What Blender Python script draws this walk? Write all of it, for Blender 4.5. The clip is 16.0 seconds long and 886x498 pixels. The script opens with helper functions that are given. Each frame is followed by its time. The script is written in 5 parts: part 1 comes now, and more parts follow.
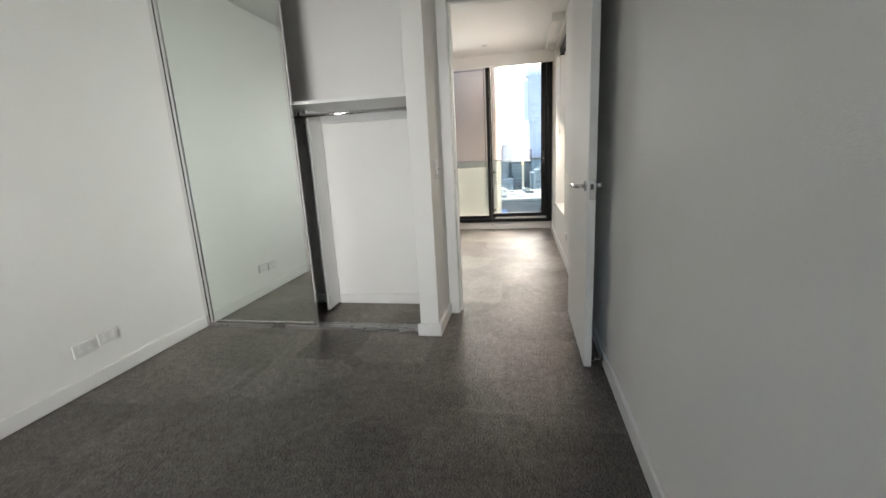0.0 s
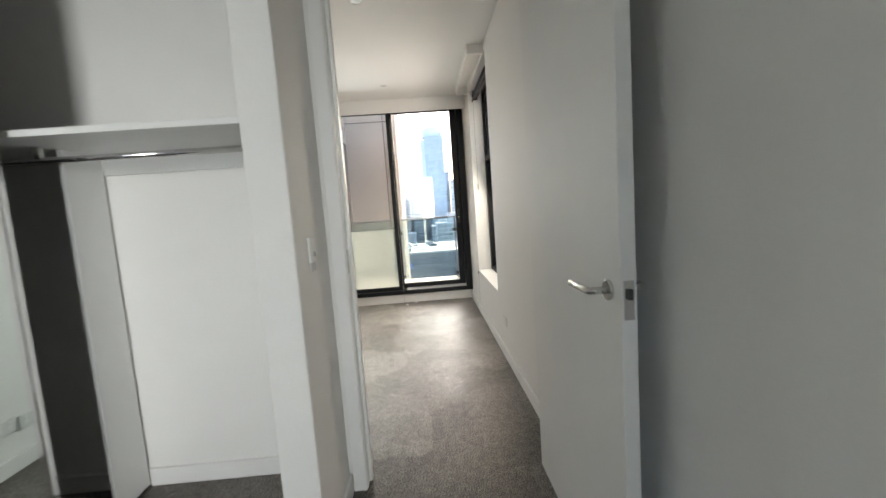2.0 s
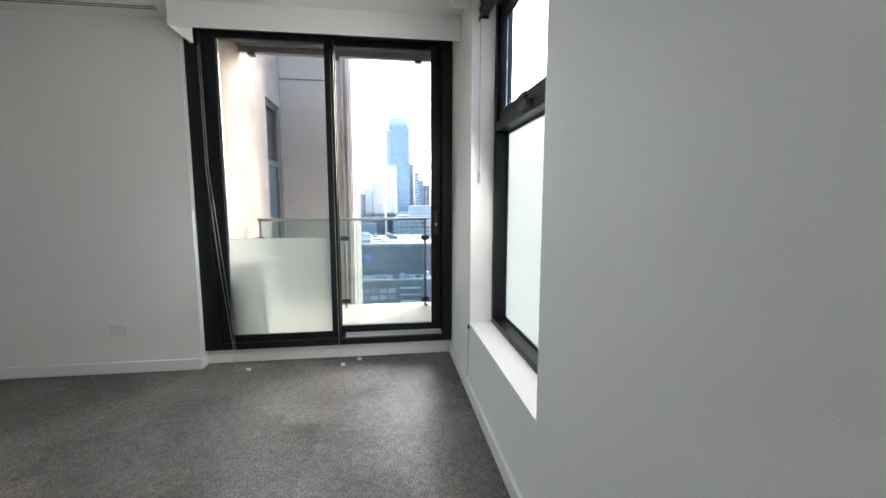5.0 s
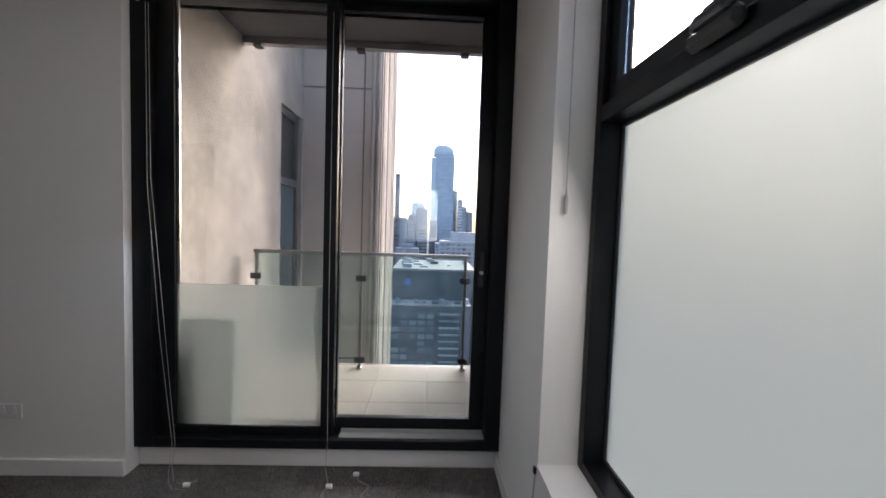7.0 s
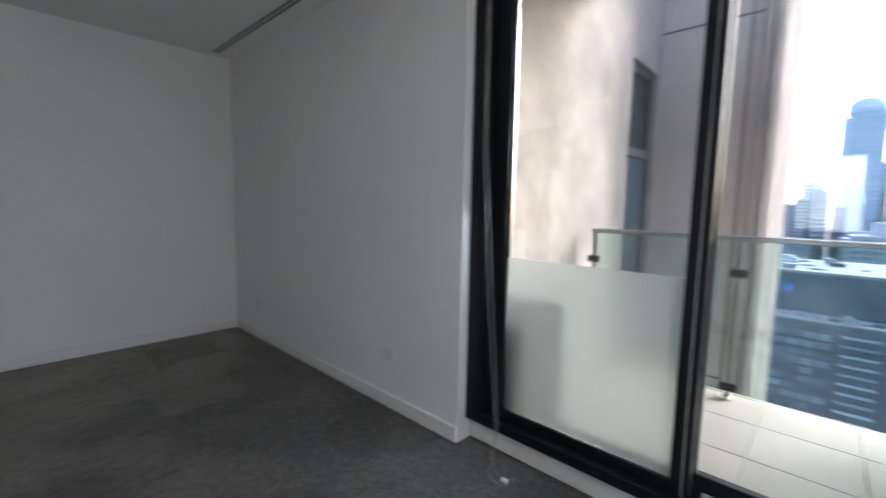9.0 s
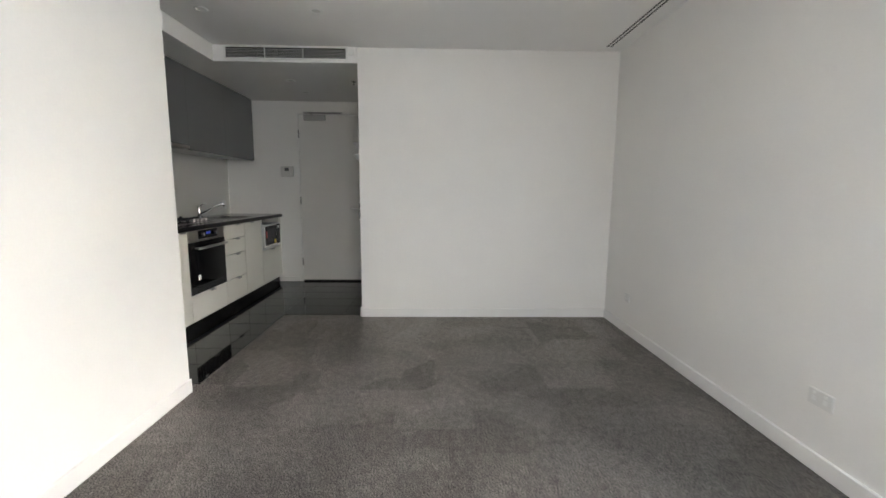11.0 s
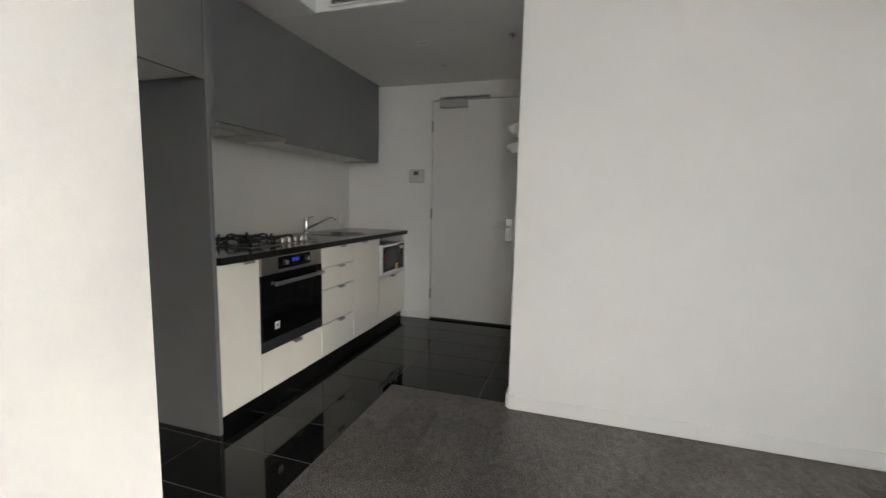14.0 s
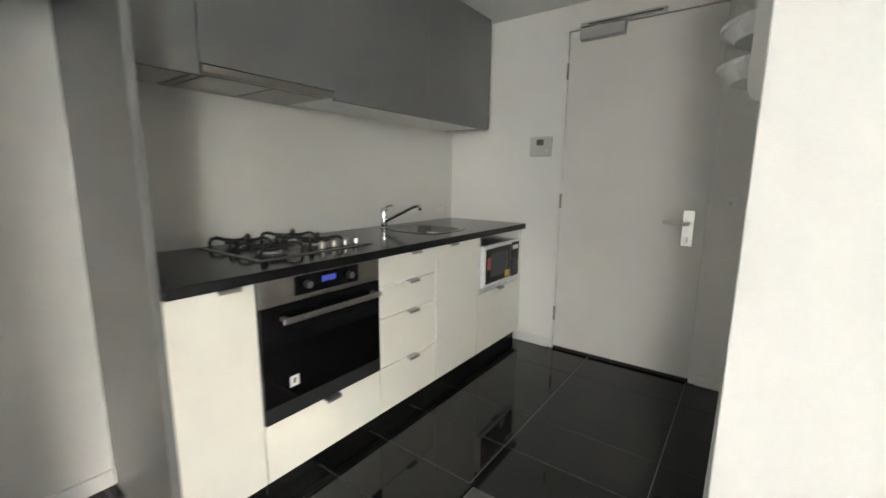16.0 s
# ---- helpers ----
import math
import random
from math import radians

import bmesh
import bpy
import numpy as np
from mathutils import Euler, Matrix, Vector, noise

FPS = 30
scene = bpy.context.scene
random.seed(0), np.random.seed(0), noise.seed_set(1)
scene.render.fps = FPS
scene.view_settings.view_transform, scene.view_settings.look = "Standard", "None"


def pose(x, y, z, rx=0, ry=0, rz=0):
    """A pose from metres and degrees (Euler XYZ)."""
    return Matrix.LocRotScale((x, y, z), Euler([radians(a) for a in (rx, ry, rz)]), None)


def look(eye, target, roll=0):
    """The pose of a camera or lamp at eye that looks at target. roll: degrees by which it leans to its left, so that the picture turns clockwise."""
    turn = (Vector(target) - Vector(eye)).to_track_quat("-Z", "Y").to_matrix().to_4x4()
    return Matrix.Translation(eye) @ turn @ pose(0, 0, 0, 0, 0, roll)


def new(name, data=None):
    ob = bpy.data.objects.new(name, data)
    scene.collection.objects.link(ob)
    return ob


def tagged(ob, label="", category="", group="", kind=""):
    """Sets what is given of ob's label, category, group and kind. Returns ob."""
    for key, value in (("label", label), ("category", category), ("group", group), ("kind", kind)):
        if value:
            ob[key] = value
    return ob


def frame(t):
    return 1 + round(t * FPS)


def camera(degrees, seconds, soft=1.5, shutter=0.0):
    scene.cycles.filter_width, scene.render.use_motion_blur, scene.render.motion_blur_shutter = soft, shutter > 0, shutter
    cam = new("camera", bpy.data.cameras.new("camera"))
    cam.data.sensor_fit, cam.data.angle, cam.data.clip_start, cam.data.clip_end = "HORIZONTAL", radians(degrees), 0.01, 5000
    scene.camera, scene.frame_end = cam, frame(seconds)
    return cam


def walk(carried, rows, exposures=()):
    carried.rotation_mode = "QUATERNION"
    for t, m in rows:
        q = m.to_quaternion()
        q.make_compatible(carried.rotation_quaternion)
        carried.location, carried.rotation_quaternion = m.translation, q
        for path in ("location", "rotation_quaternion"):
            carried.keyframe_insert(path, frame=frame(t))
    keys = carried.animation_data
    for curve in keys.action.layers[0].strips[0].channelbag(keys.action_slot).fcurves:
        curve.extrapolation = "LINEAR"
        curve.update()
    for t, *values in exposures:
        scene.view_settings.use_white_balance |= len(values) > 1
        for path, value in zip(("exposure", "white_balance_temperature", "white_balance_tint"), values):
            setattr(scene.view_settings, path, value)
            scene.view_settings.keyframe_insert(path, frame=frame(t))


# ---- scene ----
cam = camera(93.9, 16.0, shutter=0.4)
PATH = [
    (0, (-0.075, 0.518, 1.142), (-0.456, 2.433, 0.712), -3.0),
    (0.5, (-0.093, 0.77, 1.166), (-0.445, 2.708, 0.819), -2.6),
    (1, (-0.144, 1.05, 1.168), (-0.342, 3.022, 0.903), -2.7),
    (1.5, (-0.196, 1.356, 1.198), (-0.211, 3.344, 0.977), -3.3),
    (2, (-0.213, 1.701, 1.203), (-0.133, 3.689, 1.001), -4.1),
    (2.5, (-0.211, 2.069, 1.179), (-0.008, 4.047, 0.968), -3.7),
    (3, (-0.24, 2.413, 1.221), (0.103, 4.369, 0.982), -4.2),
    (3.5, (-0.236, 2.767, 1.239), (0.139, 4.719, 1.018), -4.9),
    (4, (-0.222, 3.061, 1.259), (0.14, 5.016, 1.046), -3.1),
    (4.2, (-0.223, 3.187, 1.261), (0.14, 5.142, 1.04), -2.1),
    (6.3, (-0.048, 4.505, 1.259), (0.11, 6.484, 1.016), 2.1),
    (6.5, (-0.067, 4.593, 1.262), (0.098, 6.574, 1.043), 1.9),
    (7, (-0.057, 4.85, 1.31), (0.017, 6.846, 1.195), 1.9),
    (7.5, (-0.047, 5.03, 1.342), (-0.121, 7.028, 1.269), 2.6),
    (8, (-0.119, 5.204, 1.283), (-0.44, 7.174, 1.157), 2.6),
    (8.5, (-0.202, 5.327, 1.226), (-0.979, 7.163, 1.065), 0.9),
    (9, (-0.249, 5.392, 1.205), (-1.602, 6.85, 0.994), 1.1),
    (9.5, (-0.243, 5.41, 1.179), (-2.006, 6.312, 0.897), 1.3),
    (10, (-0.25, 5.411, 1.159), (-2.176, 5.839, 0.835), 1.0),
    (10.2, (-0.265, 5.374, 1.167), (-2.213, 5.682, 0.836), 1.1),
    (12.5, (-1.081, 5.115, 1.21), (-3.062, 4.887, 1.051), 0.7),
    (13, (-1.354, 5.029, 1.202), (-3.313, 4.672, 1.015), 1.6),
    (13.5, (-1.704, 4.925, 1.201), (-3.659, 4.542, 1.021), 1.6),
    (14, (-2.011, 4.855, 1.195), (-3.908, 4.262, 0.972), 1.2),
    (14.5, (-2.279, 4.774, 1.202), (-4.057, 3.917, 0.883), 1.4),
    (15, (-2.569, 4.7, 1.191), (-4.172, 3.565, 0.818), 2.0),
    (15.5, (-2.83, 4.613, 1.215), (-4.346, 3.36, 0.854), 0.2),
    (16, (-3.133, 4.549, 1.224), (-4.723, 3.383, 0.889), 0.6),
]
EXPOSURES = [
    (0, 3.12, 7550, 15), (0.5, 3.15, 7650, 14), (2, 3.1, 7350, 13), (3, 2.95, 7300, 12), (4, 2.9, 6850, 11), (6.5, 2.15, 6050, 10), (7, 1.8, 6450, 17), (7.5, 1.85, 6450, 18), (8, 2.1, 6450, 16),
    (8.5, 2.3, 6150, 12), (9, 2.36, 6000, 12), (9.5, 3.1, 6500, 12), (10, 3.7, 6600, 13), (12.5, 3.72, 6600, 12), (14, 3.85, 6700, 13),
    (15, 4.18, 6800, 12), (15.5, 4.7, 6850, 11), (16, 4.75, 6800, 10),
]
walk(cam, [(t, look(e, g, r)) for t, e, g, r in PATH], EXPOSURES)

# ---- light ----
world = bpy.data.worlds.new("sky")
scene.world = world
world.use_nodes = True
_wn = world.node_tree.nodes
_sky = _wn.new("ShaderNodeTexSky")
_sky.sky_type = "NISHITA"
_sky.sun_disc = False
_sky.sun_elevation = radians(33)
_sky.sun_rotation = radians(37)
_sky.air_density, _sky.dust_density, _sky.ozone_density = 1.0, 3.0, 1.0
_wn["Background"].inputs["Strength"].default_value = 0.15
world.node_tree.links.new(_sky.outputs["Color"], _wn["Background"].inputs["Color"])

_sun = new("sun", bpy.data.lights.new("sun", "SUN"))
_sun.data.energy, _sun.data.angle, _sun.data.color = 0.85, radians(32), (1.0, 0.975, 0.95)
_sun.matrix_basis = look((70, 94, 77), (0, 0, 0))
# added lamp: narrow fill from the window behind, aimed at wardrobe and west wall
_bed_fill = new("bedroom_fill", bpy.data.lights.new("bedroom_fill", "AREA"))
_bed_fill.data.shape, _bed_fill.data.size, _bed_fill.data.size_y, _bed_fill.data.energy, _bed_fill.data.color = "RECTANGLE", 1.0, 1.4, 2.1, (0.84, 0.94, 1.0)
_bed_fill.matrix_basis = look((-0.30, -2.24, 1.55), (-1.9, 2.4, 1.05))
_bed_fill.data.spread = radians(50)


def opening_fill(name, width, height, energy, tint, eye, goal):
    """An added area lamp by a window's opening, to brighten the room beyond the sky."""
    lamp = new(name, bpy.data.lights.new(name, "AREA"))
    lamp.data.shape, lamp.data.size, lamp.data.size_y, lamp.data.energy, lamp.data.color = "RECTANGLE", width, height, energy, tint
    lamp.matrix_basis = look(eye, goal)


# fill lamps: one in the side window's reveal, one indoors before the frosted leaf
opening_fill("side_window_fill", 0.72, 0.8, 1.9, (1.0, 0.965, 0.91), (0.42, 5.66, 1.55), (-1.7, 5.66, 0.70))
opening_fill("balcony_fill", 0.68, 1.1, 2.0, (0.76, 0.90, 1.0), (-1.08, 6.73, 1.62), (-1.08, 4.0, 0.20))


# ---- materials ----
def mat(name, col, rough=0.5, metal=0.0, grain=0.0, scale=200.0, stain=0.0, stain_scale=2.0, bump=0.0, bump_scale=300.0,
        spec=0.5, stretch=(1, 1, 1), coat=0.0, per_object=0.0, rough_var=0.0):
    """A painted, stone or metal surface: fine grain, broad stains, fine relief."""
    m = bpy.data.materials.new(name)
    m.use_nodes = True
    n, k = m.node_tree.nodes, m.node_tree.links
    p = n["Principled BSDF"]
    p.inputs["Roughness"].default_value = rough
    p.inputs["Metallic"].default_value = metal
    p.inputs["Specular IOR Level"].default_value = spec
    p.inputs["Coat Weight"].default_value = coat
    tc = n.new("ShaderNodeTexCoord")
    mp = n.new("ShaderNodeMapping")
    mp.inputs["Scale"].default_value = stretch
    k.new(tc.outputs["Object"], mp.inputs["Vector"])

    def tex(s, detail=3):
        t = n.new("ShaderNodeTexNoise")
        t.inputs["Scale"].default_value = s
        t.inputs["Detail"].default_value = detail
        k.new(mp.outputs["Vector"], t.inputs["Vector"])
        return t

    val = None
    for amount, s, d in ((grain, scale, 2), (stain, stain_scale, 4)):
        if amount:
            r = n.new("ShaderNodeMapRange")
            r.inputs["From Min"].default_value, r.inputs["From Max"].default_value = 0.25, 0.75
            r.inputs["To Min"].default_value, r.inputs["To Max"].default_value = 1 - amount, 1 + amount
            k.new(tex(s, d).outputs["Fac"], r.inputs["Value"])
            if val is None:
                val = r.outputs["Result"]
            else:
                mu = n.new("ShaderNodeMath")
                mu.operation = "MULTIPLY"
                k.new(val, mu.inputs[0]), k.new(r.outputs["Result"], mu.inputs[1])
                val = mu.outputs[0]
    if per_object:
        oi = n.new("ShaderNodeObjectInfo")
        r = n.new("ShaderNodeMapRange")
        r.inputs["To Min"].default_value, r.inputs["To Max"].default_value = 1 - per_object, 1 + per_object
        k.new(oi.outputs["Random"], r.inputs["Value"])
        if val is None:
            val = r.outputs["Result"]
        else:
            mu = n.new("ShaderNodeMath")
            mu.operation = "MULTIPLY"
            k.new(val, mu.inputs[0]), k.new(r.outputs["Result"], mu.inputs[1])
            val = mu.outputs[0]
    if val is None:
        p.inputs["Base Color"].default_value = (*col, 1)
    else:
        vm = n.new("ShaderNodeVectorMath")
        vm.operation = "SCALE"
        vm.inputs[0].default_value = col
        k.new(val, vm.inputs["Scale"])
        k.new(vm.outputs["Vector"], p.inputs["Base Color"])
    if rough_var:
        r = n.new("ShaderNodeMapRange")
        r.inputs["To Min"].default_value, r.inputs["To Max"].default_value = rough - rough_var, rough + rough_var
        k.new(tex(stain_scale * 2.3, 5).outputs["Fac"], r.inputs["Value"])
        k.new(r.outputs["Result"], p.inputs["Roughness"])
    if bump:
        b = n.new("ShaderNodeBump")
        b.inputs["Strength"].default_value = 1.0
        b.inputs["Distance"].default_value = bump
        k.new(tex(bump_scale, 2).outputs["Fac"], b.inputs["Height"])
        k.new(b.outputs["Normal"], p.inputs["Normal"])
    return m


def glass_mat(name, col=(1, 1, 1), rough=0.0, ior=1.45):
    m = bpy.data.materials.new(name)
    m.use_nodes = True
    p = m.node_tree.nodes["Principled BSDF"]
    p.inputs["Base Color"].default_value = (*col, 1)
    p.inputs["Transmission Weight"].default_value = 1.0
    p.inputs["Roughness"].default_value = rough
    p.inputs["IOR"].default_value = ior
    return m


def frost_mat(name, pass_col=(0.46, 0.50, 0.495), spread_col=(0.35, 0.38, 0.375), spread=0.72, rough=0.55):
    """Etched film: scatters what passes through it, with a faint uneven gloss."""
    m = bpy.data.materials.new(name)
    m.use_nodes = True
    n, k = m.node_tree.nodes, m.node_tree.links
    p = n["Principled BSDF"]
    p.inputs["Base Color"].default_value = (*pass_col, 1)
    p.inputs["Transmission Weight"].default_value = 1.0
    p.inputs["Roughness"].default_value = rough
    p.inputs["IOR"].default_value = 1.3
    t = n.new("ShaderNodeBsdfTranslucent")
    t.inputs["Color"].default_value = (*spread_col, 1)
    mix = n.new("ShaderNodeMixShader")
    mix.inputs[0].default_value = spread
    k.new(p.outputs[0], mix.inputs[1])
    k.new(t.outputs[0], mix.inputs[2])
    k.new(mix.outputs[0], n["Material Output"].inputs["Surface"])
    return m


def carpet_mat(name):
    """Cut-pile carpet: tuft speckle, brushed patches where the pile leans another way, a soft shine of the fibre tips."""
    m = bpy.data.materials.new(name)
    m.use_nodes = True
    n, k = m.node_tree.nodes, m.node_tree.links
    p = n["Principled BSDF"]
    p.inputs["Roughness"].default_value = 0.9
    p.inputs["Specular IOR Level"].default_value = 0.1
    tc = n.new("ShaderNodeTexCoord")

    def tex(s, detail, kind="ShaderNodeTexNoise"):
        t = n.new(kind)
        t.inputs["Scale"].default_value = s
        if kind == "ShaderNodeTexNoise":
            t.inputs["Detail"].default_value = detail
        k.new(tc.outputs["Object"], t.inputs["Vector"])
        return t

    def span(socket, a, b, c, d):
        r = n.new("ShaderNodeMapRange")
        for key, v in (("From Min", a), ("From Max", b), ("To Min", c), ("To Max", d)):
            r.inputs[key].default_value = v
        k.new(socket, r.inputs["Value"])
        return r.outputs["Result"]

    def calc(op, a, b):
        q = n.new("ShaderNodeMath")
        q.operation = op
        for i, v in enumerate((a, b)):
            if isinstance(v, float):
                q.inputs[i].default_value = v
            else:
                k.new(v, q.inputs[i])
        return q.outputs[0]

    tuft = tex(150, 4)
    tuft.inputs["Roughness"].default_value = 0.7
    mid = span(tex(26, 3).outputs["Fac"], 0.3, 0.7, 0.76, 1.24)
    broad_tex = tex(2.0, 4)
    broad_tex.inputs["Distortion"].default_value = 0.8
    broad = span(broad_tex.outputs["Fac"], 0.40, 0.60, 0.87, 1.13)
    stroke = tex(2.3, 0, "ShaderNodeTexVoronoi")
    stroke.distance = "CHEBYCHEV"
    sep = n.new("ShaderNodeSeparateColor")
    k.new(stroke.outputs["Color"], sep.inputs["Color"])
    brushed = span(sep.outputs["Red"], 0.0, 1.0, 0.80, 1.20)
    patch = calc("MULTIPLY", calc("MULTIPLY", mid, broad), brushed)
    ramp = n.new("ShaderNodeValToRGB")
    ramp.color_ramp.elements[0].position, ramp.color_ramp.elements[0].color = 0.38, (0.012, 0.0115, 0.0118, 1)
    ramp.color_ramp.elements[1].position, ramp.color_ramp.elements[1].color = 0.62, (0.140, 0.130, 0.123, 1)
    k.new(tuft.outputs["Fac"], ramp.inputs["Fac"])
    vm = n.new("ShaderNodeVectorMath")
    vm.operation = "SCALE"
    k.new(ramp.outputs["Color"], vm.inputs[0]), k.new(patch, vm.inputs["Scale"])
    k.new(vm.outputs["Vector"], p.inputs["Base Color"])
    b = n.new("ShaderNodeBump")
    b.inputs["Distance"].default_value = 0.006
    k.new(tuft.outputs["Fac"], b.inputs["Height"])
    k.new(b.outputs["Normal"], p.inputs["Normal"])
    shine = n.new("ShaderNodeBsdfAnisotropic")
    shine.inputs["Roughness"].default_value = 0.42
    shine.inputs["Color"].default_value = (1.0, 0.93, 0.86, 1)
    fr = n.new("ShaderNodeFresnel")
    fr.inputs["IOR"].default_value = 1.6
    tips = span(tuft.outputs["Fac"], 0.38, 0.64, 0.20, 1.80)
    fac = calc("MULTIPLY", calc("MULTIPLY", calc("MINIMUM", fr.outputs["Fac"], 0.36), tips), calc("POWER", patch, 0.7))
    mix = n.new("ShaderNodeMixShader")
    k.new(fac, mix.inputs[0])
    k.new(p.outputs[0], mix.inputs[1])
    k.new(shine.outputs[0], mix.inputs[2])
    k.new(mix.outputs[0], n["Material Output"].inputs["Surface"])
    return m


def glow_mat(name, col, strength):
    m = bpy.data.materials.new(name)
    m.use_nodes = True
    p = m.node_tree.nodes["Principled BSDF"]
    p.inputs["Base Color"].default_value = (0.02, 0.02, 0.02, 1)
    p.inputs["Emission Color"].default_value = (*col, 1)
    p.inputs["Emission Strength"].default_value = strength
    return m


M_WALL = mat("wall_paint", (0.81, 0.797, 0.775), 0.62, grain=0.012, scale=90, stain=0.025, stain_scale=1.3, bump=0.0006, bump_scale=260)
M_CEIL = mat("ceiling_paint", (0.85, 0.84, 0.825), 0.8, grain=0.01, scale=90, stain=0.02, stain_scale=1.0, bump=0.0005, bump_scale=220)
M_TRIM = mat("gloss_trim_paint", (0.80, 0.79, 0.775), 0.35, stain=0.03, stain_scale=3, bump=0.0003, bump_scale=120)
M_DOOR = mat("door_paint", (0.80, 0.79, 0.77), 0.60, stain=0.03, stain_scale=2.2, bump=0.0003, bump_scale=140, rough_var=0.06)
M_CARPET = carpet_mat("charcoal_carpet")
M_TILE = mat("black_polished_tile", (0.007, 0.007, 0.007), 0.05, grain=0.25, scale=400, per_object=0.25, rough_var=0.03, stain_scale=4, spec=0.42)
M_GROUT = mat("grey_grout", (0.22, 0.215, 0.21), 0.9, grain=0.15, scale=300)
M_BLACK = mat("black_aluminium", (0.006, 0.0068, 0.0085), 0.42, spec=0.25, grain=0.1, scale=500, stain=0.15, stain_scale=6, rough_var=0.1)
M_CHROME = mat("brushed_chrome", (0.62, 0.62, 0.61), 0.22, metal=1.0, grain=0.04, scale=300, rough_var=0.06)
M_POLISH = mat("polished_chrome", (0.78, 0.78, 0.78), 0.08, metal=1.0, stain=0.03, stain_scale=20)
M_STEEL = mat("stainless_steel", (0.46, 0.44, 0.42), 0.32, metal=1.0, grain=0.06, scale=120, stretch=(1, 30, 30), rough_var=0.06)
M_HANDLE = mat("bright_satin_metal", (0.86, 0.86, 0.85), 0.35, metal=0.35, grain=0.04, scale=200)
M_TAB = mat("dull_grey_metal", (0.34, 0.34, 0.33), 0.35, metal=0.9, grain=0.05, scale=200)
M_ALU = mat("satin_aluminium", (0.66, 0.66, 0.66), 0.28, metal=1.0, grain=0.04, scale=200, rough_var=0.08)
M_MIRROR = mat("silvered_mirror", (0.80, 0.855, 0.82), 0.004, metal=1.0)
M_GREY = mat("grey_laminate", (0.17, 0.172, 0.17), 0.26, grain=0.03, scale=250, stain=0.04, stain_scale=1.5)
M_CAB = mat("cream_gloss_laminate", (0.85, 0.83, 0.755), 0.22, stain=0.025, stain_scale=1.8, rough_var=0.05)
M_CARC = mat("white_melamine", (0.78, 0.78, 0.77), 0.4, stain=0.02, stain_scale=2)
M_STONE = mat("black_stone", (0.009, 0.009, 0.0095), 0.12, grain=0.5, scale=420, stain=0.2, stain_scale=3, spec=0.28, rough_var=0.04)
M_SPLASH = mat("back_painted_glass", (0.70, 0.69, 0.655), 0.16, stain=0.02, stain_scale=1.2)
M_PLASTIC = mat("white_plastic", (0.80, 0.80, 0.78), 0.35, stain=0.02, stain_scale=10)
M_PLATE = mat("wall_plate_plastic", (0.70, 0.695, 0.68), 0.4, stain=0.02, stain_scale=10)
M_GREYP = mat("light_grey_plastic", (0.58, 0.575, 0.56), 0.4, stain=0.03, stain_scale=8)
M_DARKP = mat("dark_plastic", (0.02, 0.02, 0.022), 0.4, grain=0.1, scale=300)
M_BGLASS = mat("black_oven_glass", (0.003, 0.003, 0.0035), 0.05, spec=0.22, stain=0.2, stain_scale=5)
M_IRON = mat("cast_iron", (0.014, 0.014, 0.014), 0.62, grain=0.2, scale=500, bump=0.0008, bump_scale=600)
M_HOB = mat("dark_hob_enamel", (0.03, 0.03, 0.031), 0.22, grain=0.1, scale=300)
M_SILVER = mat("silver_enamel", (0.50, 0.50, 0.49), 0.45, metal=0.3, stain=0.03, stain_scale=10)
M_SINK = mat("sink_steel", (0.36, 0.355, 0.35), 0.22, metal=1.0, grain=0.05, scale=150, rough_var=0.05)
M_RUBBER = mat("dark_rubber", (0.02, 0.02, 0.02), 0.8)
M_GLASS = glass_mat("clear_glass", (0.97, 0.99, 0.985))
M_GLASSG = glass_mat("greenish_glass", (0.66, 0.80, 0.77))
M_FROST = frost_mat("frosted_glass")
M_FILM = frost_mat("frosted_film", (0.67, 0.72, 0.71), (0.38, 0.405, 0.40), 0.12, 0.36)
M_BLIND = mat("blind_fabric", (0.03, 0.03, 0.032), 0.85, grain=0.15, scale=600)
M_CONC = mat("rendered_concrete", (0.30, 0.275, 0.255), 0.85, grain=0.12, scale=11, stain=0.36, stain_scale=2.0, bump=0.002, bump_scale=70)
M_CONCG = mat("grey_concrete", (0.45, 0.405, 0.37), 0.88, grain=0.06, scale=50, stain=0.16, stain_scale=0.7, bump=0.002, bump_scale=60)
M_CONCR = mat("ribbed_concrete", (0.42, 0.37, 0.33), 0.9, grain=0.2, scale=9, stain=0.2, stain_scale=2, bump=0.03, bump_scale=14, stretch=(1, 1, 0.3))
M_JOINT = mat("panel_joint", (0.16, 0.145, 0.135), 0.9, grain=0.1, scale=60)
M_RAIL = mat("dull_rail_steel", (0.26, 0.265, 0.265), 0.34, metal=1.0, grain=0.05, scale=150, rough_var=0.06)
M_SOFFIT = mat("grey_soffit", (0.10, 0.095, 0.095), 0.7, stain=0.1, stain_scale=2)
M_PAVER = mat("beige_balcony_tile", (0.275, 0.243, 0.215), 0.55, grain=0.06, scale=120, per_object=0.05, stain=0.08, stain_scale=3)
M_UNIT = mat("green_grey_enamel", (0.12, 0.16, 0.16), 0.5, grain=0.05, scale=200, stain=0.15, stain_scale=4)
M_LAMP = mat("lamp_glass", (0.75, 0.75, 0.72), 0.25)
M_BLUE = glow_mat("blue_display", (0.02, 0.08, 1.0), 0.05)
M_SCREEN = mat("grey_screen", (0.035, 0.04, 0.045), 0.15)
M_SCREENL = mat("grey_display", (0.11, 0.115, 0.115), 0.3)
M_YELLOW = mat("yellow_sticker", (0.75, 0.55, 0.08), 0.5)
M_RED = mat("red_sticker", (0.35, 0.05, 0.04), 0.5)
M_CORD = mat("grey_cord", (0.36, 0.35, 0.33), 0.6)


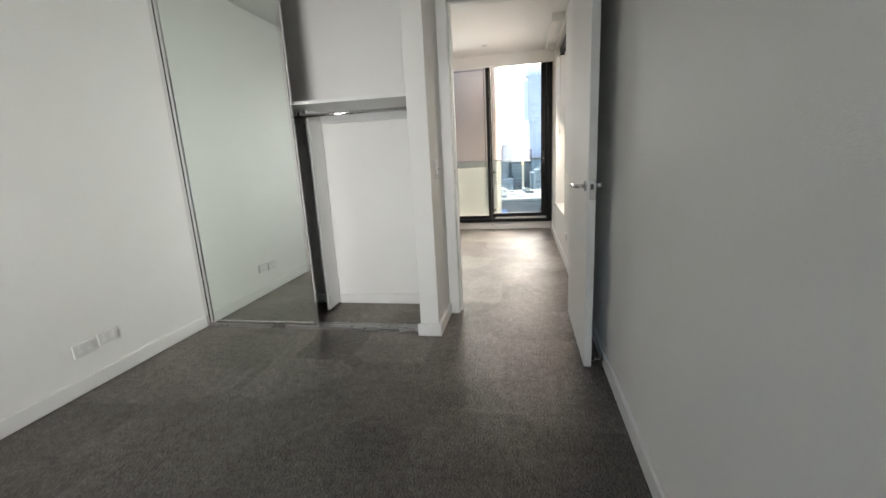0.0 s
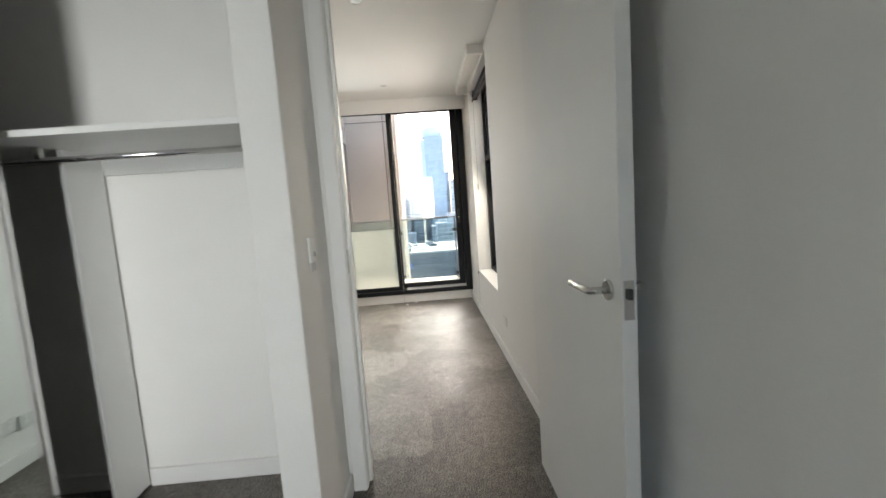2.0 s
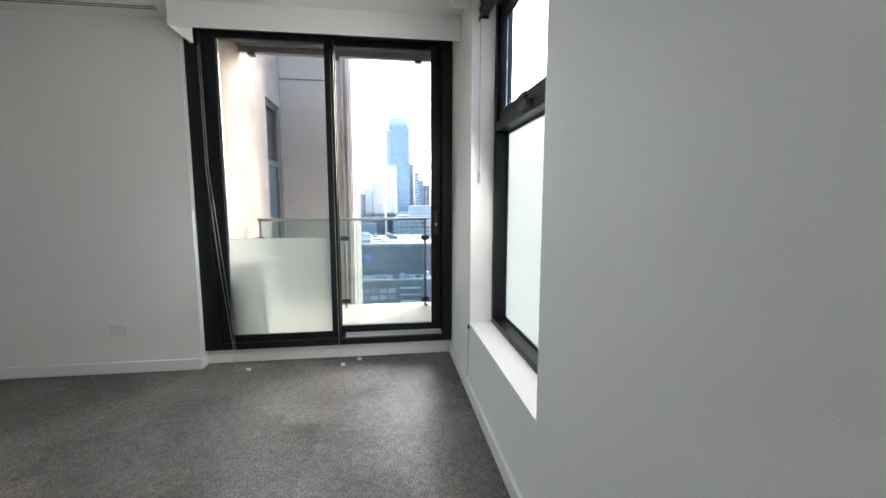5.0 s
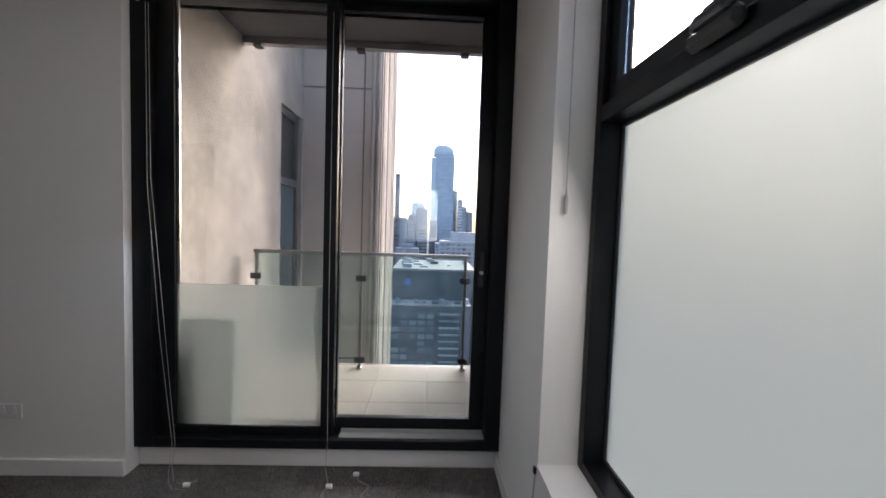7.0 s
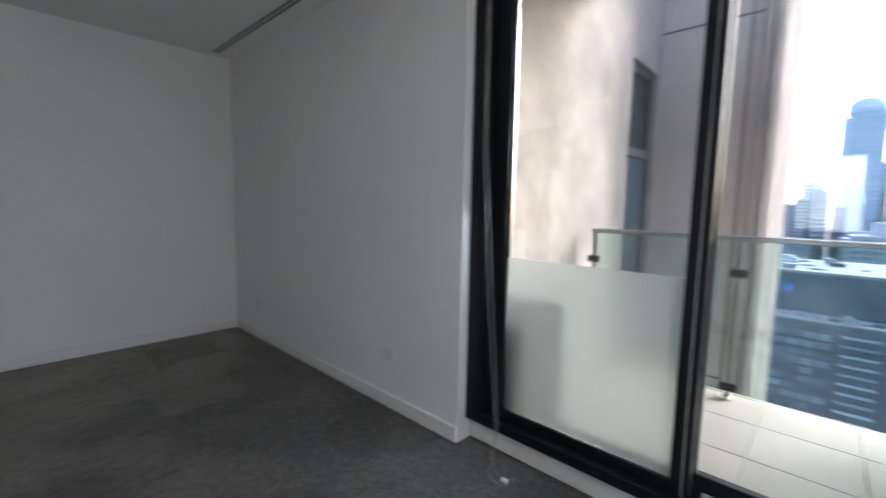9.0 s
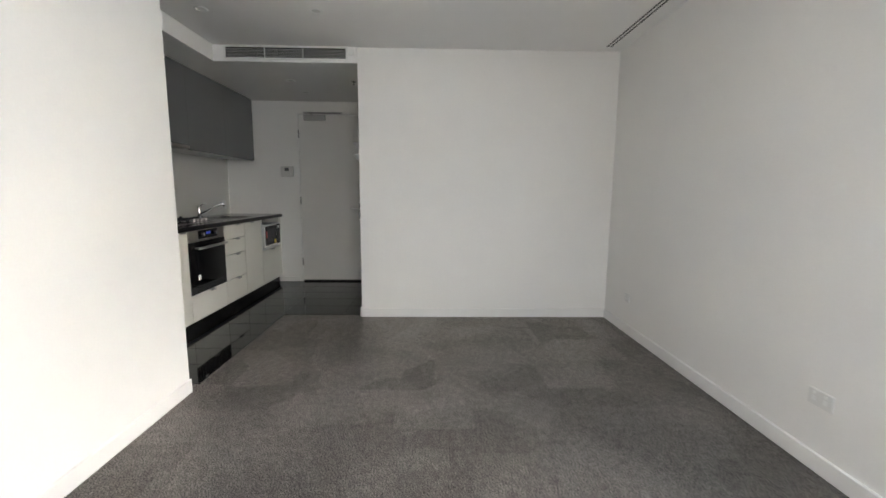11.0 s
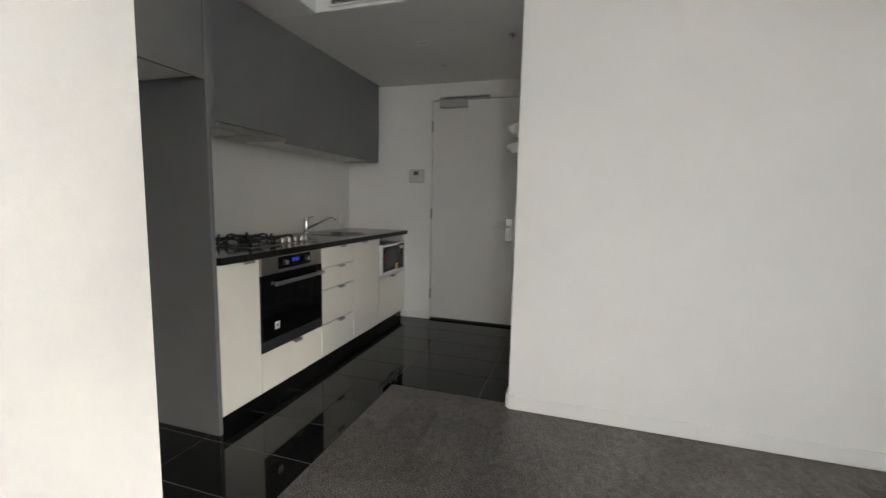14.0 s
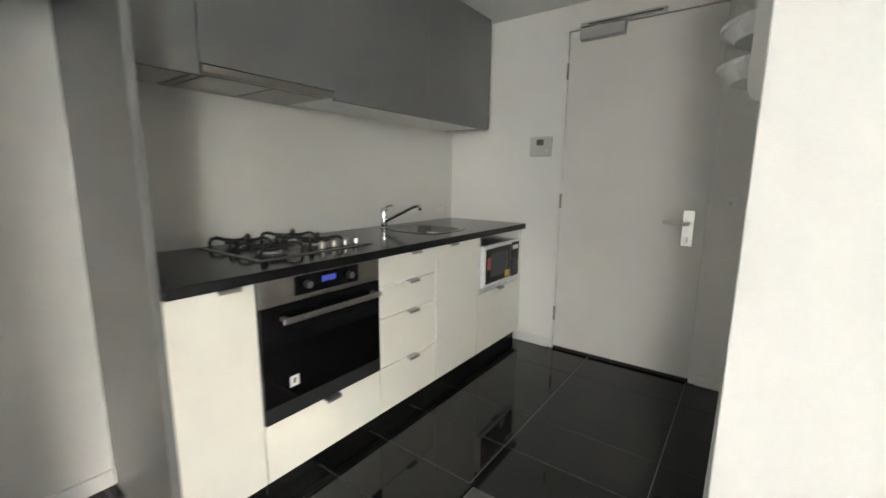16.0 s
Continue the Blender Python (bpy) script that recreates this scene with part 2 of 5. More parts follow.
# ---- building helpers ----
def box(bm, lo, hi, bevel=0.0, seg=1):
    lo, hi = Vector(lo), Vector(hi)
    c, s = (lo + hi) / 2, hi - lo
    r = bmesh.ops.create_cube(bm, size=1.0, matrix=Matrix.Translation(c) @ Matrix.Diagonal((*s, 1)))
    if bevel:
        es = list({e for v in r["verts"] for e in v.link_edges})
        bmesh.ops.bevel(bm, geom=es, offset=bevel, segments=seg, affect="EDGES", profile=0.5)
    return bm


def boxes(*items, bevel=0.0):
    bm = bmesh.new()
    for lo, hi in items:
        box(bm, lo, hi, bevel)
    return bm


def cyl(bm, a, b, r, seg=16, r2=None, bevel=0.0):
    a, b = Vector(a), Vector(b)
    d = b - a
    q = Vector((0, 0, 1)).rotation_difference(d.normalized()).to_matrix().to_4x4()
    res = bmesh.ops.create_cone(bm, cap_ends=True, segments=seg, radius1=r, radius2=r if r2 is None else r2, depth=d.length,
                                matrix=Matrix.Translation((a + b) / 2) @ q)
    for v in res["verts"]:
        for f in v.link_faces:
            if len(f.verts) == 4:
                f.smooth = True
    if bevel:
        es = [e for e in {e for v in res["verts"] for e in v.link_edges} if any(len(f.verts) > 4 for f in e.link_faces)]
        bmesh.ops.bevel(bm, geom=es, offset=bevel, segments=2, affect="EDGES", profile=0.5)
    return bm


def tube(bm, pts, r, seg=8):
    """A round bar that follows a line of points."""
    pts = [Vector(p) for p in pts]
    rings = []
    for i, p in enumerate(pts):
        d = (pts[min(i + 1, len(pts) - 1)] - pts[max(i - 1, 0)]).normalized()
        q = Vector((0, 0, 1)).rotation_difference(d)
        rings.append([bm.verts.new(p + q @ Vector((r * math.cos(a), r * math.sin(a), 0)))
                      for a in (2 * math.pi * j / seg for j in range(seg))])
    for a, b in zip(rings, rings[1:]):
        for j in range(seg):
            bm.faces.new((a[j], a[(j + 1) % seg], b[(j + 1) % seg], b[j])).smooth = True
    bm.faces.new(rings[0][::-1])
    bm.faces.new(rings[-1])
    return bm


def prism(bm, outline, axis, lo, hi):
    """A flat outline of (u, v) pairs pushed along an axis."""
    def at(u, v, w):
        return {"x": (w, u, v), "y": (u, w, v), "z": (u, v, w)}[axis]
    a = [bm.verts.new(at(u, v, lo)) for u, v in outline]
    b = [bm.verts.new(at(u, v, hi)) for u, v in outline]
    bm.faces.new(a[::-1])
    bm.faces.new(b)
    for i in range(len(a)):
        j = (i + 1) % len(a)
        bm.faces.new((a[i], a[j], b[j], b[i]))
    bmesh.ops.recalc_face_normals(bm, faces=bm.faces)
    return bm


def mesh_of(name, bm, material):
    me = bpy.data.meshes.new(name)
    bm.to_mesh(me)
    bm.free()
    me.materials.append(material)
    return me


def part(name, bm, material, parent=None, label=""):
    ob = new(name, mesh_of(name, bm, material))
    if parent is not None:
        ob.parent = parent
        if parent.type == "EMPTY":
            ob.matrix_parent_inverse = Matrix.Translation(-parent.location)
    if label:
        tagged(ob, label)
    return ob


def thing(name, at, label, category, group=""):
    ob = new(name)
    ob.location = at
    ob.empty_display_size = 0.05
    return tagged(ob, label, category, group)


def structure(name, bm, material, label, category):
    return tagged(part(name, bm, material), label, category, kind="structure")


def clear(ob):
    ob.visible_shadow = False
    return ob


# ---- plan ----
XE = 0.355        # east wall of bedroom and living room
XB = -2.415        # west wall of bedroom
YB = -2.20        # window wall behind the bedroom
YD = 3.42         # bedroom face of the door wall
YL = 3.58         # living face of the door wall
YK = 3.78         # living face of the wardrobe wall
YN = 6.92         # north wall
XW = -4.35        # west wall of living room
XH = -5.95        # entry wall
YH = 4.545        # north wall of the hall
YS = 2.56         # kitchen splashback wall
HC = 2.475        # ceiling
HK = 2.335        # low ceiling over kitchen and hall
FY = 6.975        # room face of the balcony door frame

# ---- walls ----
structure("floor", boxes(((XB - 0.5, YB - 0.2, -0.2), (XE + 0.2, YK, 0)), ((XW, YK, -0.2), (XE + 0.2, 7.08, 0)),
                         ((-2.82, 2.5, -0.2), (XB - 0.5, YK, -0.001)), ((-4.4045, YK, -0.2), (XW, YH - 0.001, 0))), M_CARPET,
          "charcoal cut-pile carpet through bedroom and living room", "floor")
structure("wall_east", boxes(((XE, YB - 0.2, 0), (XE + 0.25, 5.07, HC)), ((XE, 6.25, 0), (XE + 0.25, 7.3, HC)),
                             ((XE, 5.07, 0), (XE + 0.25, 6.25, 0.478)), ((XE, 5.07, 2.41), (XE + 0.25, 6.25, HC))), M_WALL,
          "off-white painted plaster wall with a window opening", "wall")
structure("wall_bedroom_west", boxes(((-2.82, YB - 0.2, 0), (XB, YK, HC))), M_WALL,
          "off-white painted plaster wall of the bedroom", "wall")
structure("wall_wardrobe", boxes(((XB, 3.60, 0), (-0.745, YK, HC))), M_WALL,
          "off-white plaster wall behind the wardrobe", "wall")
structure("wall_nib", boxes(((-0.745, 3.0, 0), (-0.62, YD, HC)), bevel=0.003), M_WALL,
          "narrow white plaster nib beside the wardrobe", "wall")
structure("wall_door", boxes(((-0.745, YD, 0), (-0.58, YL, HC)), ((0.325, YD, 0), (XE, YL, HC)), ((-0.58, YD, 2.165), (0.325, YL, HC))),
          M_WALL, "off-white plaster wall with the bedroom doorway", "wall")
structure("wall_bedroom_south", boxes(((XB, YB - 0.2, 0), (-1.45, YB, HC)), ((0.25, YB - 0.2, 0), (XE, YB, HC)),
                                      ((-1.45, YB - 0.2, 0), (0.25, YB, 0.75)), ((-1.45, YB - 0.2, 2.35), (0.25, YB, HC))), M_WALL,
          "off-white plaster wall with the bedroom window opening", "wall")
structure("wall_north", boxes(((XW - 0.2, YN, 0), (-1.54, YN + 0.16, HC)), ((-1.54, YN + 0.11, 0), (XE, YN + 0.16, 0.115)),
                              ((-1.53, YN, 2.45), (XE, FY - 0.001, HC))), M_WALL,
          "off-white plaster wall with the balcony door opening", "wall")
structure("wall_west", boxes(((XW - 1.7, YH, 0), (XW, YN, HC)), bevel=0.003), M_WALL,
          "plain off-white plaster wall of the living room", "wall")
structure("wall_entry", boxes(((XH - 0.15, YS - 0.2, 0), (XH, 3.47, HC)), ((XH - 0.15, 4.385, 0), (XH, YH, HC)),
                              ((XH - 0.15, 3.47, 2.195), (XH, 4.385, HC))), M_WALL,
          "off-white plaster wall with the entry door", "wall")
structure("wall_kitchen", boxes(((XH, YS - 0.2, 0), (-2.82, YS, HC))), M_WALL, "off-white plaster wall behind the kitchen", "wall")
structure("wall_landing", boxes(((XH - 0.35, 3.3, 0), (XH - 0.25, 4.6, HC))), M_WALL, "plain wall behind the entry door", "wall")
structure("ceiling", boxes(((XH - 0.2, YB - 0.2, HC), (XE + 0.25, 7.3, HC + 0.2))), M_CEIL, "flat white painted ceiling", "ceiling")
structure("ceiling_bulkhead", boxes(((XH, YS, HK), (-4.33, YH, HC - 0.002)), ((-4.33, YS, HK), (-2.82, 3.284, HC - 0.002)), bevel=0.002), M_CEIL,
          "lowered white plaster ceiling over kitchen and hall", "ceiling")


def skirting(a, b, side, h=0.085, name="baseboard"):
    """A skirting board from a to b on the floor, its thickness towards side."""
    t = 0.016
    (x0, y0), (x1, y1) = a, b
    if abs(x1 - x0) > abs(y1 - y0):
        lo, hi = (min(x0, x1), min(y0, y0 + side * t), 0.0), (max(x0, x1), max(y0, y0 + side * t), h)
    else:
        lo, hi = (min(x0, x0 + side * t), min(y0, y1), 0.0), (max(x0, x0 + side * t), max(y0, y1), h)
    return structure(name, boxes((lo, hi), bevel=0.004), M_TRIM, "white painted square skirting board", "skirting board")


skirting((XE, YB), (XE, YD), -1)
skirting((XE, YL), (XE, 7.03), -1)
skirting((XB, YB), (XB, 3.04), 1)
skirting((-0.762, 3.0), (-0.604, 3.0), -1)
skirting((-0.62, 3.0), (-0.62, YD - 0.014), 1)
skirting((-2.82, YK), (-0.745, YK), 1)
skirting((XW, YH), (XW, YN), 1)
skirting((XW, YN), (-1.54, YN), -1)
skirting((-1.54, YN + 0.11), (XE - 0.016, YN + 0.11), -1, 0.11)
skirting((-1.582, 3.60), (-0.745, 3.60), -1)
skirting((-2.42, 3.60), (-1.60, 3.60), -1)
skirting((-3.556, YS + 0.05), (-2.82, YS + 0.05), 1, 0.07)
skirting((XH, 3.18), (XH, 3.455), 1, 0.07)
skirting((XH, 4.4), (XH, YH), 1, 0.07)
skirting((XH + 0.016, YH), (XW, YH), -1)
structure("wall_alcove_lining", boxes(((-3.556, YS, 0), (-2.82, YS + 0.05, HK))), M_WALL, "white plaster back of the fridge alcove", "wall")

# ---- window pelmets ----
structure("pelmet_balcony", boxes(((-1.472, 6.62, 2.322), (XE - 0.001, 6.638, HC - 0.001)), ((-1.472, 6.638, 2.322), (-1.454, YN - 0.001, HC - 0.001))), M_CEIL,
          "white boxed plaster pelmet above the balcony door", "pelmet")
structure("pelmet_window", boxes(((0.225, 5.13, 2.40), (0.243, 6.35, HC - 0.001)), ((0.243, 6.332, 2.40), (XE - 0.001, 6.35, HC - 0.001)),
                                 ((0.243, 5.13, 2.40), (XE - 0.001, 5.148, HC - 0.001))), M_TRIM,
          "white boxed pelmet above the side window", "pelmet")

# ---- bedroom door frame ----
frame_bed = structure("door_frame", boxes(((-0.58, YD - 0.004, 0), (-0.545, YL + 0.004, 2.13)), ((0.29, YD - 0.004, 0), (0.325, YL + 0.004, 2.13)),
                                          ((-0.58, YD - 0.004, 2.13), (0.325, YL + 0.004, 2.165)), bevel=0.002), M_TRIM,
                      "white painted timber door lining", "door frame")
part("door_stop_bead", boxes(((-0.545, 3.47, 0), (-0.533, 3.50, 2.118)), ((0.278, 3.47, 0), (0.29, 3.50, 2.118)), ((-0.545, 3.47, 2.118), (0.29, 3.50, 2.13))), M_TRIM, frame_bed)
part("architrave", boxes(((-0.604, YD - 0.014, 0), (-0.548, YD - 0.0045, 2.20)), ((0.293, YD - 0.014, 0), (XE - 0.017, YD - 0.0045, 2.20)),
                         ((-0.548, YD - 0.014, 2.133), (0.293, YD - 0.0045, 2.20)), bevel=0.002), M_TRIM, frame_bed)
part("strike_plate", boxes(((-0.545, 3.43, 0.955), (-0.5425, 3.455, 1.055))), M_CHROME, frame_bed, "chrome strike plate")


def lever_set(parent, x, y, z, out, along):
    """Round rose and bent lever; out: way it stands off the leaf (+1, -1 in x), along: way the lever runs in y."""
    part("rose", cyl(bmesh.new(), (x, y, z), (x + out * 0.009, y, z), 0.026, 28, bevel=0.002), M_CHROME, parent)
    bm = bmesh.new()
    pts = [(x + out * 0.006, y, z), (x + out * 0.038, y, z), (x + out * 0.047, y + along * 0.003, z), (x + out * 0.052, y + along * 0.012, z),
           (x + out * 0.053, y + along * 0.024, z), (x + out * 0.054, y + along * 0.07, z), (x + out * 0.055, y + along * 0.122, z)]
    tube(bm, pts, 0.0095, 12)
    part("lever", bm, M_CHROME, parent)


door = thing("bedroom_door", (0.265, 3.44, 0), "white painted flush bedroom door standing open beside the wall", "door")
part("leaf", boxes(((0.236, 2.64, 0.014), (0.274, 3.452, 2.118)), bevel=0.0015), M_DOOR, door)
lever_set(door, 0.236, 2.70, 0.968, -1, 1)
lever_set(door, 0.274, 2.70, 0.968, 1, 1)
part("latch_plate", boxes(((0.2425, 2.6375, 0.905), (0.2675, 2.6402, 1.000)), bevel=0.0008), M_CHROME, door, "chrome latch plate on the door edge")
part("latch_bolt", boxes(((0.249, 2.629, 0.955), (0.261, 2.6376, 0.980)), bevel=0.001), M_DARKP, door)
for hz in (0.25, 1.06, 1.88):
    part("hinge", cyl(bmesh.new(), (0.280, 3.460, hz - 0.05), (0.280, 3.460, hz + 0.05), 0.007, 12), M_CHROME, door)
stop = thing("door_stop", (XE - 0.017, 2.67, 0.045), "small chrome door stop screwed to the skirting", "door stop")
part("stem", cyl(bmesh.new(), (XE - 0.0165, 2.67, 0.045), (XE - 0.066, 2.67, 0.045), 0.006, 12), M_CHROME, stop)
part("base", cyl(bmesh.new(), (XE - 0.0164, 2.67, 0.045), (XE - 0.022, 2.67, 0.045), 0.013, 16), M_CHROME, stop)
part("buffer", cyl(bmesh.new(), (XE - 0.066, 2.67, 0.045), (XE - 0.078, 2.67, 0.045), 0.008, 12), M_RUBBER, stop)

# ---- wardrobe ----
robe = thing("wardrobe", (-1.6, 3.3, 0), "built-in wardrobe with white shelf and divider, mirror slid aside", "wardrobe")
part("shelf", boxes(((XB, 3.13, 1.525), (-0.745, 3.60, 1.548)), bevel=0.0015), M_CARC, robe)
part("divider", boxes(((-1.600, 3.385, 0.012), (-1.582, 3.584, 1.525)), bevel=0.001), M_CARC, robe)
part("batten", boxes(((-1.582, 3.582, 1.44), (-0.745, 3.60, 1.5249))), M_CARC, robe)
part("hanging_rail", cyl(bmesh.new(), (XB, 3.32, 1.475), (-0.745, 3.32, 1.475), 0.0125, 16), M_POLISH, robe, "chrome hanging rail")
for bx in (-1.62,):
    part("rail_bracket", boxes(((bx, 3.309, 1.476), (bx + 0.02, 3.331, 1.525))), M_CHROME, robe)
part("floor_track", boxes(((XB + 0.016, 3.045, 0.0), (-0.7455, 3.125, 0.008)), ((XB + 0.016, 3.045, 0.008), (-0.7455, 3.050, 0.020)),
                          ((XB + 0.016, 3.083, 0.008), (-0.7455, 3.087, 0.018)), ((XB + 0.016, 3.120, 0.008), (-0.7455, 3.125, 0.020))), M_ALU, robe, "satin aluminium floor track")
part("head_track", boxes(((XB, 3.045, HC - 0.05), (-0.7455, 3.125, HC - 0.0005))), M_ALU, robe)


def mirror_door(y, x0, x1):
    ob = thing("mirror_door", ((x0 + x1) / 2, y, 0.01), "sliding wardrobe mirror door in a silver frame", "mirror door", "wardrobe doors")
    part("mirror", boxes(((x0 + 0.02, y + 0.004, 0.04), (x1 - 0.02, y + 0.010, HC - 0.07))), M_MIRROR, ob)
    part("backing", boxes(((x0 + 0.02, y + 0.0105, 0.04), (x1 - 0.02, y + 0.016, HC - 0.07))), M_GREY, ob)
    for sx in (x0, x1 - 0.026):
        bm = boxes(((sx, y - 0.004, 0.012), (sx + 0.026, y + 0.024, HC - 0.052)), bevel=0.004)
        part("stile", bm, M_POLISH, ob)
    for z0, z1 in ((0.012, 0.045), (HC - 0.085, HC - 0.052)):
        part("rail", boxes(((x0 + 0.026, y - 0.002, z0), (x1 - 0.026, y + 0.022, z1)), bevel=0.002), M_POLISH, ob)
    return ob


part("wall_channel", boxes(((XB, 3.045, 0.02), (XB + 0.006, 3.125, HC - 0.051)), ((XB + 0.006, 3.045, 0.02), (XB + 0.030, 3.050, HC - 0.051)),
                           ((XB + 0.006, 3.083, 0.02), (XB + 0.024, 3.087, HC - 0.051)), ((XB + 0.006, 3.120, 0.02), (XB + 0.030, 3.125, HC - 0.051))), M_POLISH, robe, "bright metal wall channel")
mirror_door(3.056, XB + 0.032, -1.515)
mirror_door(3.094, XB + 0.026, -1.56)

# ---- balcony door ----
slider = thing("sliding_door", (-0.58, 7.03, 0.115), "black aluminium sliding balcony door with a half-frosted leaf, closed", "sliding door")
part("jamb", boxes(((-1.54, FY, 0.115), (-1.445, 7.20, 2.475)), bevel=0.002), M_BLACK, slider)
part("jamb", boxes(((0.275, FY, 0.115), (XE - 0.001, 7.20, 2.475)), bevel=0.002), M_BLACK, slider)
part("head", boxes(((-1.445, FY, 2.448), (0.275, 7.20, 2.475))), M_BLACK, slider)
part("sill", boxes(((-1.445, FY, 0.115), (0.275, 7.20, 0.165)), bevel=0.002), M_BLACK, slider)
part("track", boxes(((-0.5, 7.065, 0.165), (0.275, 7.072, 0.185)), ((-0.5, 7.005, 0.165), (0.275, 7.0555, 0.170))), M_SILVER, slider, "bright aluminium sill track")


def leaf(y, x0, x1, z0, z1, wl, wr, wb, wt):
    lf = part("leaf_stile", boxes(((x0, y, z0), (x0 + wl, y + 0.04, z1)), bevel=0.002), M_BLACK, slider)
    part("leaf_stile", boxes(((x1 - wr, y, z0), (x1, y + 0.04, z1)), bevel=0.002), M_BLACK, slider)
    part("leaf_rail", boxes(((x0 + wl, y, z0), (x1 - wr, y + 0.04, z0 + wb)), bevel=0.002), M_BLACK, slider)
    part("leaf_rail", boxes(((x0 + wl, y, z1 - wt), (x1 - wr, y + 0.04, z1)), bevel=0.002), M_BLACK, slider)
    return lf


leaf(7.02, -1.445, -0.535, 0.168, 2.448, 0.09, 0.065, 0.045, 0.045)
leaf(7.085, -0.59, 0.275, 0.168, 2.448, 0.06, 0.075, 0.07, 0.04)
clear(part("pane", boxes(((-1.355, 7.036, 0.213), (-0.60, 7.044, 2.403))), M_GLASS, slider))
(part("frosted_film", boxes(((-1.353, 7.0325, 0.215), (-0.602, 7.0345, 0.965))), M_FILM, slider, "frosted privacy film on the lower glass"))
clear(part("pane", boxes(((-0.53, 7.101, 0.238), (0.20, 7.109, 2.408))), M_GLASS, slider))
part("pull_handle", boxes(((0.222, 7.066, 0.98), (0.252, 7.086, 1.17)), bevel=0.004), M_DARKP, slider)
part("lock", cyl(bmesh.new(), (0.237, 7.058, 1.06), (0.237, 7.066, 1.06), 0.011, 16), M_TAB, slider)
# pale strip added for the bright reflection along the frame's inner side
part("glazing_strip", boxes(((-1.3549, 7.0445, 0.214), (-1.342, 7.056, 2.402))), M_ALU, slider, "pale metal strip standing in for a reflection on the frame")
part("meeting_seal", boxes(((-0.545, 7.061, 0.18), (-0.539, 7.0845, 2.44))), M_ALU, slider)

# ---- side window ----
win = thing("side_window", (0.53, 5.68, 0.478), "black aluminium window, frosted fixed pane under an awning sash", "window")
WY0, WY1, WX = 5.07, 6.25, 0.495
part("frame_stile", boxes(((WX, WY0, 0.478), (WX + 0.10, WY0 + 0.045, 2.41)), bevel=0.002), M_BLACK, win)
part("frame_stile", boxes(((WX, WY1 - 0.045, 0.478), (WX + 0.10, WY1, 2.41)), bevel=0.002), M_BLACK, win)
part("frame_rail", boxes(((WX, WY0 + 0.045, 0.478), (WX + 0.10, WY1 - 0.045, 0.515)), bevel=0.002), M_BLACK, win)
part("frame_rail", boxes(((WX, WY0 + 0.045, 2.365), (WX + 0.10, WY1 - 0.045, 2.41)), bevel=0.002), M_BLACK, win)
part("transom", boxes(((WX, WY0 + 0.045, 1.662), (WX + 0.10, WY1 - 0.045, 1.716)), bevel=0.002), M_BLACK, win)
part("glazing_bead", boxes(((WX + 0.07, WY0 + 0.045, 0.515), (WX + 0.078, WY1 - 0.045, 0.53)), ((WX + 0.07, WY0 + 0.045, 1.649), (WX + 0.078, WY1 - 0.045, 1.662)),
                           ((WX + 0.07, WY0 + 0.045, 0.53), (WX + 0.078, WY0 + 0.056, 1.649)), ((WX + 0.07, WY1 - 0.056, 0.53), (WX + 0.078, WY1 - 0.045, 1.649))), M_DARKP, win)
(part("frosted_pane", boxes(((WX + 0.079, WY0 + 0.045, 0.515), (WX + 0.085, WY1 - 0.045, 1.662))), M_FROST, win, "frosted glass pane"))
sash = part("sash", boxes(((WX + 0.02, WY0 + 0.047, 1.718), (WX + 0.07, WY0 + 0.10, 2.363)), ((WX + 0.02, WY1 - 0.10, 1.718), (WX + 0.07, WY1 - 0.047, 2.363)),
                          ((WX + 0.02, WY0 + 0.10, 1.718), (WX + 0.07, WY1 - 0.10, 1.780)), ((WX + 0.02, WY0 + 0.10, 2.31), (WX + 0.07, WY1 - 0.10, 2.363)), bevel=0.002), M_BLACK, win)
clear(part("pane", boxes(((WX + 0.045, WY0 + 0.10, 1.780), (WX + 0.052, WY1 - 0.10, 2.31))), M_GLASS, win))
bm = boxes(((WX - 0.030, 5.575, 1.680), (WX - 0.0005, 5.725, 1.722)), bevel=0.012)
box(bm, (WX - 0.040, 5.59, 1.712), (WX - 0.010, 5.70, 1.744), 0.013, 2)
part("winder", bm, M_DARKP, win)
part("winder_lid", boxes(((WX - 0.034, 5.60, 1.744), (WX - 0.018, 5.665, 1.748)), bevel=0.0015), M_CHROME, win)
structure("window_sill", boxes(((XE - 0.004, WY0, 0.46), (WX, WY1, 0.4785))), M_TRIM, "white painted timber window sill", "window sill")
blind = thing("roller_blind", (0.36, 5.68, 2.36), "dark roller blind rolled up under the pelmet", "blind")
part("roll", cyl(bmesh.new(), (0.425, 5.14, 2.355), (0.425, 6.235, 2.355), 0.035, 24), M_BLIND, blind)
part("bottom_bar", boxes(((0.386, 5.15, 2.285), (0.394, 6.225, 2.31)), bevel=0.002), M_BLACK, blind)
for by in (5.126, 6.236):
    part("end_bracket", boxes(((0.40, by - 0.005, 2.31), (0.45, by + 0.005, 2.41))), M_BLACK, blind)
bm = tube(bmesh.new(), [(0.40, 6.228, 2.33), (0.40, 6.229, 1.9), (0.401, 6.229, 1.42)], 0.0018, 6)
part("chain", bm, M_CORD, blind)
part("chain_weight", boxes(((0.396, 6.222, 1.36), (0.406, 6.236, 1.425)), bevel=0.002), M_CORD, blind)
bm = tube(bmesh.new(), [(0.352, 6.27, 0.44), (0.351, 6.29, 0.30), (0.352, 6.30, 0.12), (0.33, 6.31, 0.09), (0.30, 6.33, 0.011), (0.26, 6.38, 0.008), (0.22, 6.36, 0.008)], 0.0018, 6)
tagged(part("blind_cord", bm, M_CORD), "loose white blind cord hanging to the carpet", "cord")
